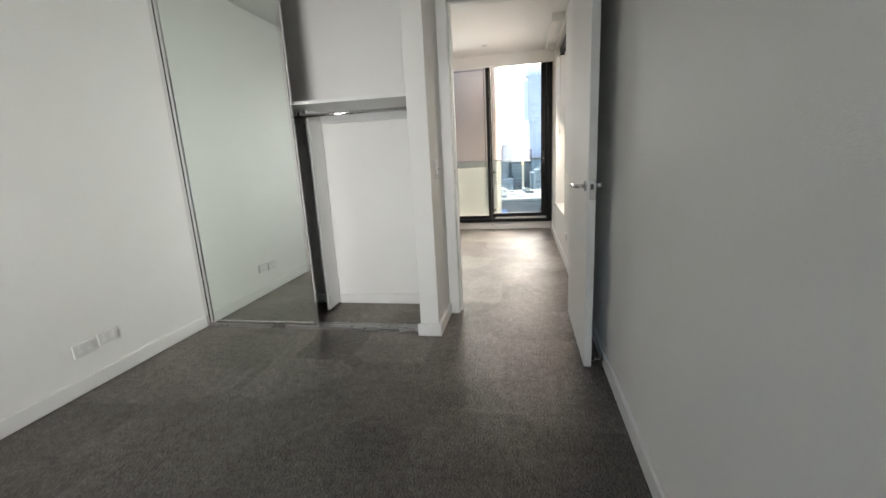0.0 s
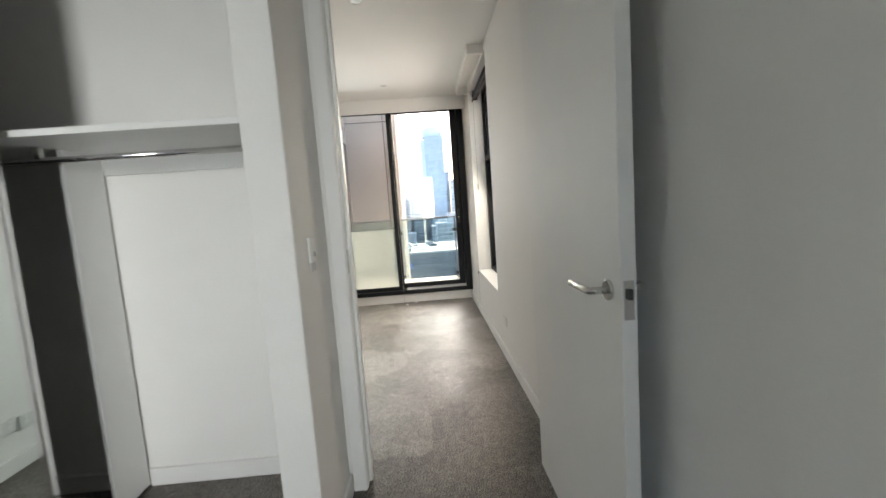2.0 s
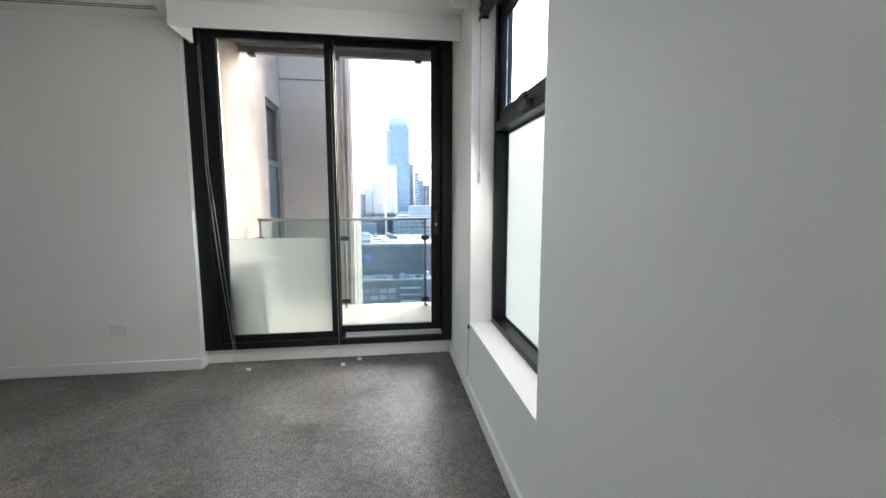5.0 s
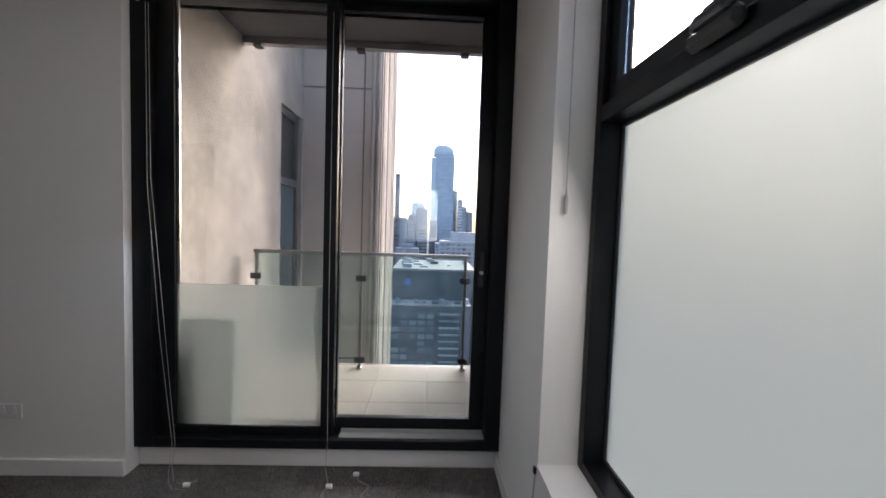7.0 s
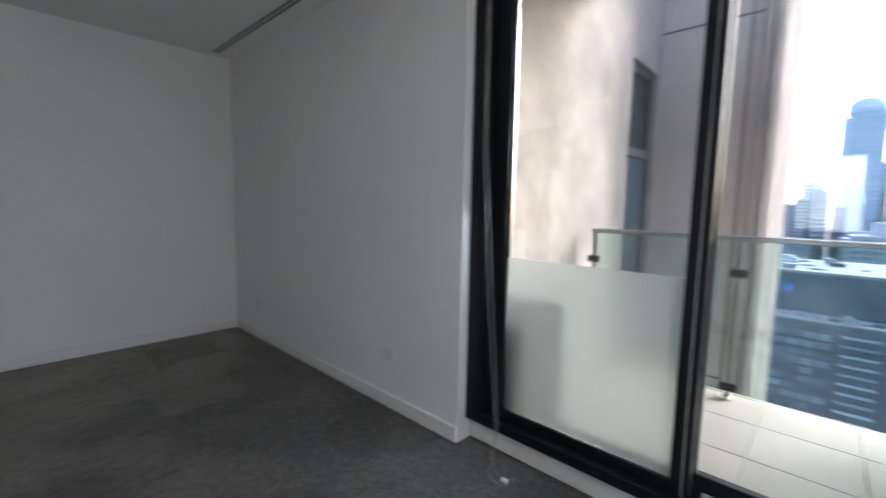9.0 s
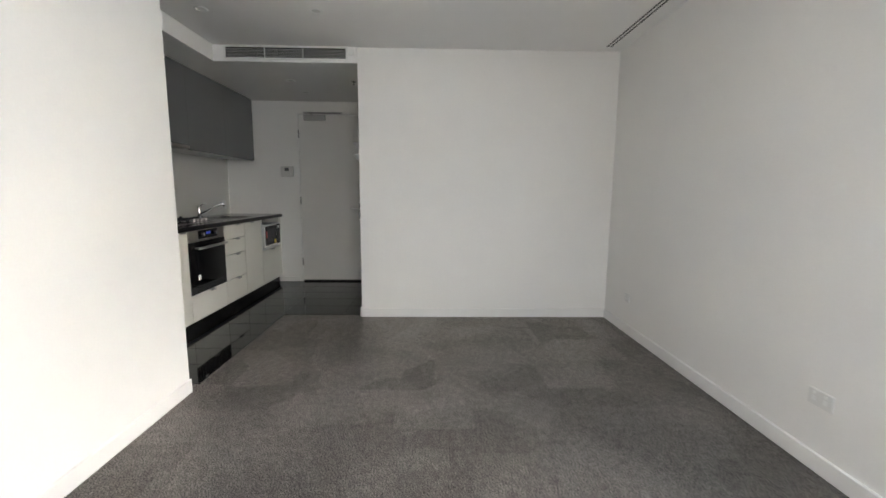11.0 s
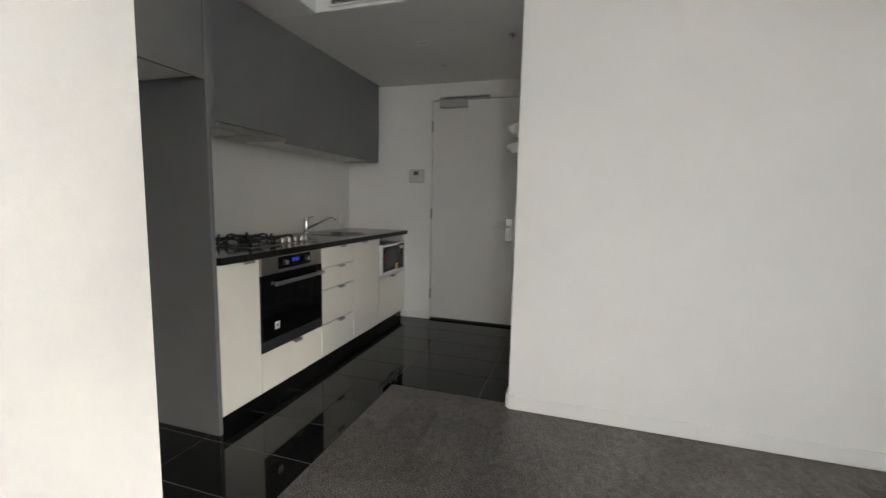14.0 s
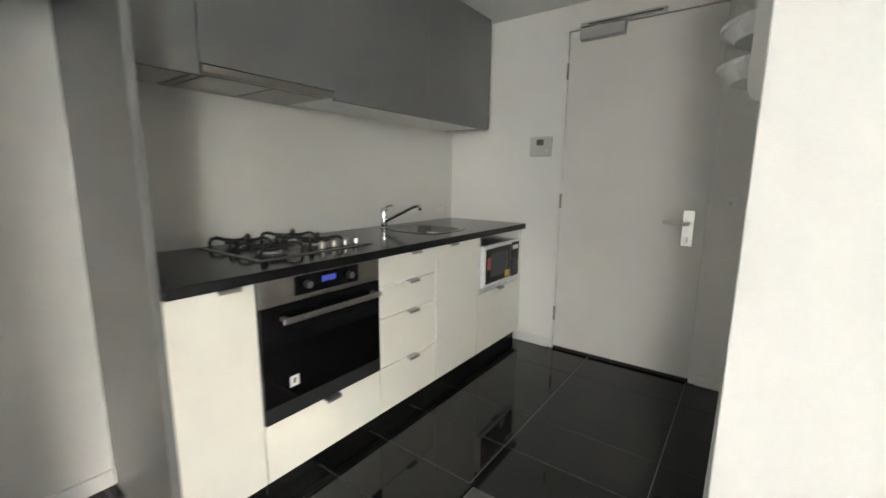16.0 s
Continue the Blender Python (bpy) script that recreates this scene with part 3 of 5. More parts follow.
tagged(part("cord_cleat", boxes(((0.344, 6.26, 0.435), (0.3545, 6.275, 0.46)), bevel=0.002), M_DARKP), "small dark cord cleat on the wall", "cleat")

# cords of the balcony blind
def cord(name, pts, label, r=0.0017):
    return tagged(part(name, tube(bmesh.new(), pts, r, 6), M_CORD), label, "cord")


cord("blind_cord", [(-1.42, 6.93, 2.32), (-1.415, 6.93, 1.5), (-1.36, 6.935, 0.8), (-1.31, 6.94, 0.16), (-1.30, 6.90, 0.06), (-1.27, 6.86, 0.008), (-1.20, 6.84, 0.008), (-1.16, 6.87, 0.008)],
     "thin looped blind cord hanging to the carpet")
cord("blind_cord", [(-1.43, 6.925, 2.32), (-1.428, 6.925, 1.45), (-1.38, 6.93, 0.75), (-1.325, 6.94, 0.16), (-1.315, 6.90, 0.06), (-1.29, 6.85, 0.008), (-1.24, 6.80, 0.008), (-1.17, 6.80, 0.008)],
     "thin looped blind cord hanging to the carpet")
cord("blind_cord", [(-0.545, 6.93, 2.32), (-0.545, 6.93, 1.0), (-0.545, 6.95, 0.16), (-0.54, 6.90, 0.05), (-0.51, 6.84, 0.008), (-0.53, 6.76, 0.008), (-0.49, 6.72, 0.008)],
     "thin blind cord hanging to the carpet")
cord("blind_cord", [(-0.40, 6.95, 0.008), (-0.37, 6.88, 0.008), (-0.31, 6.84, 0.008), (-0.34, 6.76, 0.008), (-0.28, 6.72, 0.008)], "loose blind cord lying on the carpet")
for wx, wy in ((-0.505, 6.83), (-1.19, 6.83), (-0.39, 6.93)):
    bm = cyl(bmesh.new(), (wx - 0.015, wy, 0.012), (wx + 0.015, wy, 0.012), 0.011, 14, bevel=0.003)
    tagged(part("cord_weight", bm, M_PLASTIC), "small white plastic cord weight on the carpet", "cord weight", "cord weights")

# ---- bedroom window ----
# never in view: its place and size are chosen for the light let in
bwin = thing("bedroom_window", (-0.6, YB - 0.1, 0.75), "black aluminium bedroom window", "window")
for x0, x1, z0, z1 in ((-1.45, -1.40, 0.75, 2.35), (0.20, 0.25, 0.75, 2.35), (-1.40, 0.20, 0.75, 0.80), (-1.40, 0.20, 2.30, 2.35)):
    part("frame", boxes(((x0, YB - 0.14, z0), (x1, YB - 0.07, z1)), bevel=0.002), M_BLACK, bwin)
clear(part("pane", boxes(((-1.40, YB - 0.108, 0.80), (0.20, YB - 0.102, 2.30))), M_GLASS, bwin))


# ---- electrical fittings ----
def outlet(x, y, z, face, w=0.115, h=0.072, name="power_outlet", slots=2):
    """A wall plate; face: '+x', '-x', '+y' or '-y' is the way that it looks."""
    ob = thing(name, (x, y, z), "white plastic double power outlet on the wall", "power outlet", "power outlets")
    s = 1 if face[0] == "+" else -1

    def b(u0, u1, v0, v1, d0, d1, bev=0.0):
        if face[1] == "x":
            lo, hi = (x + s * d0, y + u0, z + v0), (x + s * d1, y + u1, z + v1)
        else:
            lo, hi = (x + u0, y + s * d0, z + v0), (x + u1, y + s * d1, z + v1)
        lo, hi = [min(p, q) for p, q in zip(lo, hi)], [max(p, q) for p, q in zip(lo, hi)]
        return boxes((lo, hi), bevel=bev)
    part("plate", b(-w / 2, w / 2, -h / 2, h / 2, 0.0005, 0.009, 0.002), M_PLATE, ob)
    for i in range(slots):
        u = (i - (slots - 1) / 2) * w * 0.46
        part("socket", b(u - 0.010, u + 0.010, -0.016, 0.006, 0.0092, 0.0098), M_GREYP if slots == 1 else M_CARC, ob)
        part("rocker", b(u - 0.006, u + 0.006, 0.014, 0.026, 0.0092, 0.012), M_PLASTIC, ob)
    return ob


outlet(XB, 2.185, 0.235, "+x")
outlet(XB, 2.322, 0.245, "+x")
outlet(XE, 4.79, 0.30, "-x")
outlet(-2.09, YN, 0.325, "-y")
outlet(-5.80, YS + 0.006, 1.02, "+y", 0.075, 0.115, slots=1)
outlet(-3.9, YN, 0.31, "-y", 0.075, 0.072)
sw = thing("light_switch", (-0.62, 3.172, 1.086), "white rocker light switch on the wall nib", "light switch")
part("plate", boxes(((-0.6195, 3.138, 1.042), (-0.611, 3.205, 1.130)), bevel=0.002), M_PLASTIC, sw)
part("backing_plate", boxes(((-0.6195, 3.150, 1.008), (-0.6165, 3.213, 1.0415)), bevel=0.001), M_GREYP, sw)
part("rocker", boxes(((-0.6108, 3.170, 1.062), (-0.604, 3.184, 1.080)), bevel=0.002), M_CHROME, sw)


sw2 = thing("light_switch", (XH, 4.468, 1.105), "white rocker light switch beside the entry door", "light switch")
part("plate", boxes(((XH + 0.0005, 4.436, 1.062), (XH + 0.009, 4.502, 1.150)), bevel=0.003), M_PLASTIC, sw2)
part("rocker", boxes(((XH + 0.0092, 4.462, 1.094), (XH + 0.014, 4.475, 1.116)), bevel=0.002), M_GREYP, sw2)


def downlight(x, y, z=HC, r=0.046):
    ob = thing("downlight", (x, y, z), "recessed white ceiling downlight, switched off", "downlight", "ceiling downlights")
    bm = bmesh.new()
    prof = [(r, 0.0), (r, 0.003), (r * 0.86, 0.006), (r * 0.72, 0.004), (r * 0.66, 0.0005)]
    rings = [[bm.verts.new((x + a * math.cos(2 * math.pi * j / 28), y + a * math.sin(2 * math.pi * j / 28), z - d)) for j in range(28)] for a, d in prof]
    for p, q in zip(rings, rings[1:]):
        for j in range(28):
            bm.faces.new((p[j], p[(j + 1) % 28], q[(j + 1) % 28], q[j])).smooth = True
    part("trim_ring", bm, M_PLASTIC, ob)
    part("lamp", cyl(bmesh.new(), (x, y, z - 0.0016), (x, y, z - 0.0006), r * 0.66, 24), M_LAMP, ob)
    return ob


for dx, dy in ((-0.525, 6.1), (-0.525, 4.36), (-2.72, 6.17), (-2.93, 4.6), (-3.61, 4.39), (-3.61, 3.58)):
    downlight(dx, dy)
for dx, dy in ((-4.95, 3.75), (-5.45, 3.75)):
    downlight(dx, dy, HK)
spr = thing("sprinkler", (-4.95, 4.4, HK), "small chrome fire sprinkler in the hall ceiling", "sprinkler")
part("escutcheon", cyl(bmesh.new(), (-4.95, 4.4, HK - 0.006), (-4.95, 4.4, HK - 0.0005), 0.03, 20), M_CHROME, spr)
part("head", cyl(bmesh.new(), (-4.95, 4.4, HK - 0.04), (-4.95, 4.4, HK - 0.006), 0.008, 12), M_CHROME, spr)

slot = thing("slot_diffuser", (-2.92, 6.76, HC), "long black double-slot air diffuser in the ceiling", "air vent")
part("slot", boxes(((-4.23, 6.735, HC - 0.003), (-1.60, 6.753, HC - 0.0005))), M_DARKP, slot)
part("slot", boxes(((-4.23, 6.767, HC - 0.003), (-1.60, 6.785, HC - 0.0005))), M_DARKP, slot)
part("flange", boxes(((-4.235, 6.725, HC - 0.004), (-1.595, 6.735, HC - 0.0005)), ((-4.235, 6.753, HC - 0.004), (-1.595, 6.767, HC - 0.0005)),
                     ((-4.235, 6.785, HC - 0.004), (-1.595, 6.795, HC - 0.0005))), M_CEIL, slot)

vent = thing("air_grille", (-4.33, 3.91, 2.415), "white louvred air conditioning grille in the bulkhead", "air vent")
GX, gy0, gy1, gz0, gz1 = -4.3298, 3.382, 4.462, 2.354, 2.468
part("backing", boxes(((GX, gy0 + 0.012, gz0 + 0.012), (GX + 0.001, gy1 - 0.012, gz1 - 0.012))), M_DARKP, vent)
part("frame", boxes(((GX, gy0, gz0), (GX + 0.014, gy1, gz0 + 0.013)), ((GX, gy0, gz1 - 0.013), (GX + 0.014, gy1, gz1)),
                    ((GX, gy0, gz0 + 0.013), (GX + 0.014, gy0 + 0.013, gz1 - 0.013)), ((GX, gy1 - 0.013, gz0 + 0.013), (GX + 0.014, gy1, gz1 - 0.013))), M_PLASTIC, vent)
for i in range(6):
    z = gz0 + 0.020 + i * 0.0122
    bm = bmesh.new()
    prism(bm, [(GX + 0.001, z + 0.006), (GX + 0.0125, z), (GX + 0.0125, z + 0.0015), (GX + 0.001, z + 0.0075)], "y", gy0 + 0.013, gy1 - 0.013)
    part("slat", bm, M_PLASTIC, vent)
for y in (gy0 + 0.355, gy0 + 0.69):
    part("mullion", boxes(((GX + 0.001, y - 0.003, gz0 + 0.013), (GX + 0.0135, y + 0.003, gz1 - 0.013))), M_PLASTIC, vent)
tagged(part("thermostat_box", boxes(((-4.3295, 4.47, 2.40), (-4.318, 4.52, 2.455)), bevel=0.002), M_PLASTIC), "small white sensor box on the bulkhead", "sensor")

# ---- kitchen: tall panel and alcove cabinet ----
PX = -3.580
YF = 3.215
tagged(part("fridge_panel", boxes(((PX, YS, 0), (PX + 0.024, YF, HK)), bevel=0.0015), M_GREY), "tall grey laminate end panel beside the fridge alcove", "panel")
alc = thing("overhead_cabinet", (-3.2, 2.9, 1.75), "grey laminate cupboard above the fridge alcove", "cabinet", "overhead cupboards")
part("body", boxes(((PX + 0.0245, 2.82, 1.752), (-2.822, YF - 0.019, HK - 0.002)), bevel=0.001), M_CARC, alc)
for x0, x1 in ((PX + 0.026, -3.215), (-3.212, -2.824)):
    part("door", boxes(((x0, YF - 0.018, 1.733), (x1, YF, HK - 0.004)), bevel=0.0015), M_GREY, alc)

# ---- kitchen: upper cabinets ----
UY, UZ = 2.95, 1.578
uc = ((-3.581, -3.864), (-3.864, -4.453), (-4.453, -5.152), (-5.152, -5.85))
for i, (x1, x0) in enumerate(uc):
    zb = 1.617 if i == 1 else 1.574 if i == 0 else UZ
    ob = thing("wall_cabinet", ((x0 + x1) / 2, 2.8, zb), "grey laminate kitchen wall cupboard under the lowered ceiling", "cabinet", "overhead cupboards")
    part("body", boxes(((x0, YS + 0.001, max(zb, 1.590) + 0.002), (x1, UY - 0.019, HK - 0.002))), M_CARC, ob)
    part("door", boxes(((x0 + 0.0005, UY - 0.018, zb), (x1 - 0.0005, UY, HK - 0.004)), bevel=0.0012), M_GREY, ob)
    if i == 3:
        part("end_panel", boxes(((x0 - 0.016, YS + 0.001, zb + 0.012), (x0 - 0.0005, UY, HK - 0.002)), bevel=0.001), M_GREY, ob)
hood = thing("range_hood", (-4.16, 2.8, 1.58), "slim stainless slide-out range hood under the wall cupboards", "range hood")
part("body", boxes(((-4.448, YS + 0.0065, 1.588), (-3.868, UY - 0.02, 1.616)), bevel=0.002), M_STEEL, hood)
part("front", boxes(((-4.45, UY - 0.019, 1.584), (-3.866, UY + 0.006, 1.613)), bevel=0.003), M_STEEL, hood)
part("filter", boxes(((-4.42, 2.62, 1.584), (-4.17, 2.91, 1.5878))), M_TAB, hood)
part("filter", boxes(((-4.15, 2.62, 1.584), (-3.90, 2.91, 1.5878))), M_TAB, hood)

# ---- kitchen: bench run ----
tagged(part("splashback", boxes(((XH, YS + 0.0005, 0.906), (PX, YS + 0.006, 1.5915))), M_SPLASH), "pale back-painted glass splashback", "splashback")
SX0, SX1, SY0, SY1 = -5.36, -5.00, 2.74, 3.10
bm = bmesh.new()
gx, gy = (XH + 0.0005, SX0, SX1, PX - 0.0005), (YS + 0.0005, SY0, SY1, 3.24)
gv = {(i, j, k): bm.verts.new((gx[i], gy[j], (0.868, 0.905)[k])) for i in range(4) for j in range(4) for k in (0, 1)}
for i in range(3):
    for j in range(3):
        if (i, j) != (1, 1):
            bm.faces.new([gv[i, j, 1], gv[i + 1, j, 1], gv[i + 1, j + 1, 1], gv[i, j + 1, 1]])
            bm.faces.new([gv[i, j, 0], gv[i, j + 1, 0], gv[i + 1, j + 1, 0], gv[i + 1, j, 0]])
for e in [e for e in bm.edges if len(e.link_faces) == 1 and e.verts[0].co.z > 0.9 and e.verts[1].co.z > 0.9]:
    (a, b_), low = e.verts, {(round(v.co.x, 4), round(v.co.y, 4)): v for v in bm.verts if v.co.z < 0.9}
    bm.faces.new([a, b_, low[round(b_.co.x, 4), round(b_.co.y, 4)], low[round(a.co.x, 4), round(a.co.y, 4)]])
bmesh.ops.recalc_face_normals(bm, faces=bm.faces)
tagged(part("worktop", bm, M_STONE), "polished black stone kitchen worktop", "worktop")
kick = thing("kickboard", (-4.75, 3.16, 0.0), "gloss black tiled kickboard under the kitchen cabinets", "kickboard")
part("backing", boxes(((XH, 3.145, 0.0), (PX - 0.0005, 3.160, 0.0855))), M_GROUT, kick)
kx = PX - 0.002
while kx > XH + 0.01:
    x0 = max(kx - 0.298, XH + 0.001)
    part("tile", boxes(((x0, 3.1605, 0.001), (kx - 0.002, 3.170, 0.085)), bevel=0.0008), M_TILE, kick)
    kx -= 0.30


def tab_pull(x, z, parent, y=YF):
    bm = bmesh.new()
    prism(bm, [(y - 0.003, z + 0.0025), (y + 0.026, z + 0.0015), (y + 0.0305, z - 0.004), (y + 0.031, z - 0.011), (y + 0.0285, z - 0.011), (y + 0.0265, z - 0.004), (y + 0.023, z - 0.0012), (y - 0.003, z - 0.0005)], "x", x - 0.037, x + 0.037)
    part("tab_handle", bm, M_TAB, parent, "slim chrome edge pull")


def base_unit(x1, x0, fronts, label, body_top=0.867, body_bottom=0.086):
    ob = thing("base_cabinet", ((x0 + x1) / 2, 2.9, 0.1), label, "cabinet", "kitchen base cabinets")
    part("body", boxes(((x0 + 0.001, YS + 0.001, body_bottom), (x1 - 0.001, YF - 0.019, body_top))), M_CARC, ob)
    for z0, z1, hx, nm in fronts:
        fr = part(nm, boxes(((x0 + 0.0022, YF - 0.018, z0 + 0.0022), (x1 - 0.0022, YF, z1 - 0.0022)), bevel=0.001), M_CAB, ob)
        if hx is not None:
            tab_pull(hx, z1 - 0.001, ob)
    return ob


base_unit(PX - 0.001, -3.864, [(0.086, 0.866, -3.765, "door")], "narrow cream gloss cupboard beside the oven")
base_unit(-3.865, -4.452, [(0.086, 0.318, -4.16, "drawer_front")], "cream gloss drawer unit under the oven", 0.318)
base_unit(-4.453, -4.893, [(0.086, 0.318, -4.677, "drawer_front"), (0.318, 0.566, -4.68, "drawer_front"), (0.566, 0.722, -4.682, "drawer_front"), (0.722, 0.866, -4.70, "drawer_front")],
          "cream gloss four-drawer kitchen unit with edge pulls")
base_unit(-4.894, -5.332, [(0.086, 0.866, -5.03, "door")], "cream gloss cupboard under the sink", 0.70)
mu_ = base_unit(-5.333, -5.93, [(0.086, 0.495, -5.6, "drawer_front")], "cream gloss unit with an open microwave niche", 0.495)
part("niche_side", boxes(((-5.93, YS + 0.001, 0.496), (-5.885, YF, 0.8665))), M_CAB, mu_)
part("niche_side", boxes(((-5.35, YS + 0.001, 0.496), (-5.334, YF, 0.8665))), M_CARC, mu_)
part("niche_back", boxes(((-5.885, YS + 0.02, 0.496), (-5.35, YS + 0.03, 0.8665))), M_CARC, mu_)
part("niche_floor", boxes(((-5.885, YS + 0.03, 0.496), (-5.35, YF, 0.512))), M_CARC, mu_)
tagged(part("filler_strip", boxes(((XH + 0.001, YF - 0.018, 0.10), (-5.931, YF - 0.002, 0.866))), M_CAB), "narrow cream filler strip beside the wall", "filler")

# microwave in the niche
mw = thing("microwave", (-5.62, 3.0, 0.512), "silver and black microwave oven in an open niche", "microwave")
part("body", boxes(((-5.868, 2.85, 0.524), (-5.368, 3.205, 0.800)), bevel=0.004), M_ALU, mw)
part("front_frame", boxes(((-5.870, 3.2055, 0.522), (-5.366, 3.232, 0.802)), bevel=0.004), M_PLASTIC, mw, "silver-white front frame")
part("door_glass", boxes(((-5.735, 3.2325, 0.548), (-5.395, 3.2345, 0.778)), bevel=0.0006), M_BGLASS, mw, "dark microwave door glass")
part("window", boxes(((-5.69, 3.2346, 0.585), (-5.45, 3.2352, 0.745))), M_SCREEN, mw)
part("control_panel", boxes(((-5.860, 3.2325, 0.540), (-5.742, 3.2345, 0.786)), bevel=0.0006), M_BGLASS, mw)
part("sticker", boxes(((-5.72, 3.2355, 0.556), (-5.655, 3.236, 0.602))), M_YELLOW, mw, "yellow paper sticker")
part("sticker", boxes(((-5.448, 3.2355, 0.64), (-5.405, 3.236, 0.72))), M_RED, mw, "red printed sticker")
for fx in (-5.84, -5.395):
    part("foot", cyl(bmesh.new(), (fx, 3.16, 0.512), (fx, 3.16, 0.525), 0.012, 10), M_RUBBER, mw)
    part("foot", cyl(bmesh.new(), (fx, 2.89, 0.512), (fx, 2.89, 0.525), 0.012, 10), M_RUBBER, mw)
for bz in (0.56, 0.59, 0.62, 0.65):
    part("button", boxes(((-5.835, 3.2346, bz), (-5.768, 3.2356, bz + 0.018))), M_SCREEN, mw)
part("display", boxes(((-5.84, 3.2346, 0.735), (-5.762, 3.2352, 0.765))), M_PLASTIC, mw)

# oven
ov = thing("oven", (-4.16, 3.0, 0.32), "stainless and black glass built-in oven under the hob", "oven")
O0, O1 = -4.450, -3.868
part("body", boxes(((O0 + 0.01, 2.66, 0.3185), (O1 - 0.01, 3.196, 0.866))), M_DARKP, ov)
part("control_panel", boxes(((O0, 3.197, 0.765), (O1, YF + 0.004, 0.866)), bevel=0.0015), M_STEEL, ov, "brushed stainless control panel")
part("control_glass", boxes(((-4.325, YF + 0.0042, 0.785), (-4.012, YF + 0.006, 0.858))), M_BGLASS, ov)
part("display", boxes(((-4.205, YF + 0.0062, 0.815), (-4.135, YF + 0.0068, 0.842))), M_SCREEN, ov)
for i, dx in enumerate((-0.026, -0.010, 0.010, 0.026)):
    xx = -4.17 + dx
    part("digit", boxes(((xx - 0.005, YF + 0.0069, 0.820), (xx - 0.002, YF + 0.0072, 0.837)), ((xx + 0.002, YF + 0.0069, 0.820), (xx + 0.005, YF + 0.0072, 0.837)),
                        ((xx - 0.002, YF + 0.0069, 0.834), (xx + 0.002, YF + 0.0072, 0.837)), ((xx - 0.002, YF + 0.0069, 0.820), (xx + 0.002, YF + 0.0072, 0.823))),
         M_BLUE, ov, "glowing blue clock digit")
for kx in (-4.065, -4.272):
    part("knob", cyl(bmesh.new(), (kx, YF + 0.006, 0.822), (kx, YF + 0.028, 0.822), 0.016, 20, 0.014, bevel=0.002), M_DARKP, ov, "round black knob")
    part("knob_ring", cyl(bmesh.new(), (kx, YF + 0.0281, 0.822), (kx, YF + 0.0295, 0.822), 0.0135, 20), M_CHROME, ov)
dr = part("door", boxes(((O0, 3.197, 0.385), (O1, YF + 0.006, 0.762)), bevel=0.002), M_BGLASS, ov, "black glass oven door")
part("window", boxes(((-4.36, YF + 0.0062, 0.44), (-3.96, YF + 0.0066, 0.66))), M_BGLASS, dr)
part("lower_trim", boxes(((O0, 3.197, 0.320), (O1, YF + 0.006, 0.383)), bevel=0.0015), M_HOB, ov)
bm = boxes(((-4.425, YF + 0.038, 0.700), (-3.935, YF + 0.052, 0.723)), bevel=0.004)
part("handle", bm, M_STEEL, dr, "flat stainless bar handle")
for hx in (-4.41, -3.965):
    part("handle_post", boxes(((hx, YF + 0.006, 0.707), (hx + 0.018, YF + 0.039, 0.721))), M_STEEL, dr)
part("energy_sticker", boxes(((-4.012, YF + 0.0062, 0.435), (-3.972, YF + 0.0068, 0.478))), M_PLASTIC, dr, "small white rating sticker")
part("sticker_mark", boxes(((-3.997, YF + 0.007, 0.446), (-3.987, YF + 0.0073, 0.468))), M_DARKP, dr)

# hob
hob = thing("gas_hob", (-4.25, 2.83, 0.905), "four-burner dark steel gas hob with cast iron trivets", "hob")
HX0, HX1, HY0, HY1 = -4.555, -3.955, 2.585, 3.085
part("plate", boxes(((HX0, HY0, 0.905), (HX1, HY1, 0.910)), bevel=0.002), M_STEEL, hob, "stainless hob rim")
part("well", boxes(((HX0 + 0.014, HY0 + 0.014, 0.9102), (HX1 - 0.014, HY1 - 0.014, 0.9112)), bevel=0.0003), M_HOB, hob, "dark enamelled hob top")
BR = ((-4.085, 2.71, 0.036), (-4.085, 2.95, 0.050), (-4.33, 2.71, 0.036), (-4.33, 2.92, 0.028))
for bx, by, r in BR:
    part("burner_base", cyl(bmesh.new(), (bx, by, 0.9114), (bx, by, 0.921), r, 24, r * 0.92), M_ALU, hob)
    part("burner_cap", cyl(bmesh.new(), (bx, by, 0.9211), (bx, by, 0.930), r * 0.82, 24, r * 0.76, bevel=0.002), M_IRON, hob, "black burner cap")
    bm = bmesh.new()
    for q in range(4):
        a = radians(45 + 90 * q)
        c, s_ = math.cos(a), math.sin(a)
        pts = [(bx + c * d, by + s_ * d, z) for d, z in ((0.128, 0.9115), (0.130, 0.930), (0.122, 0.944), (0.100, 0.951), (0.065, 0.942), (0.024, 0.939))]
        tube(bm, pts, 0.0078, 6)
    tube(bm, [(bx + 0.062 * math.cos(radians(d)), by + 0.062 * math.sin(radians(d)), 0.934) for d in range(45, 406, 30)], 0.0062, 6)
    part("trivet", bm, M_IRON, hob, "cast iron pan support")
for i in range(4):
    kx = -4.285 - i * 0.066
    part("knob", cyl(bmesh.new(), (kx, 3.035, 0.9113), (kx, 3.035, 0.940), 0.0185, 20, 0.0155, bevel=0.002), M_STEEL, hob, "chrome control knob")
    part("knob_grip", boxes(((kx - 0.004, 3.020, 0.9401), (kx + 0.004, 3.050, 0.9445)), bevel=0.001), M_POLISH, hob)

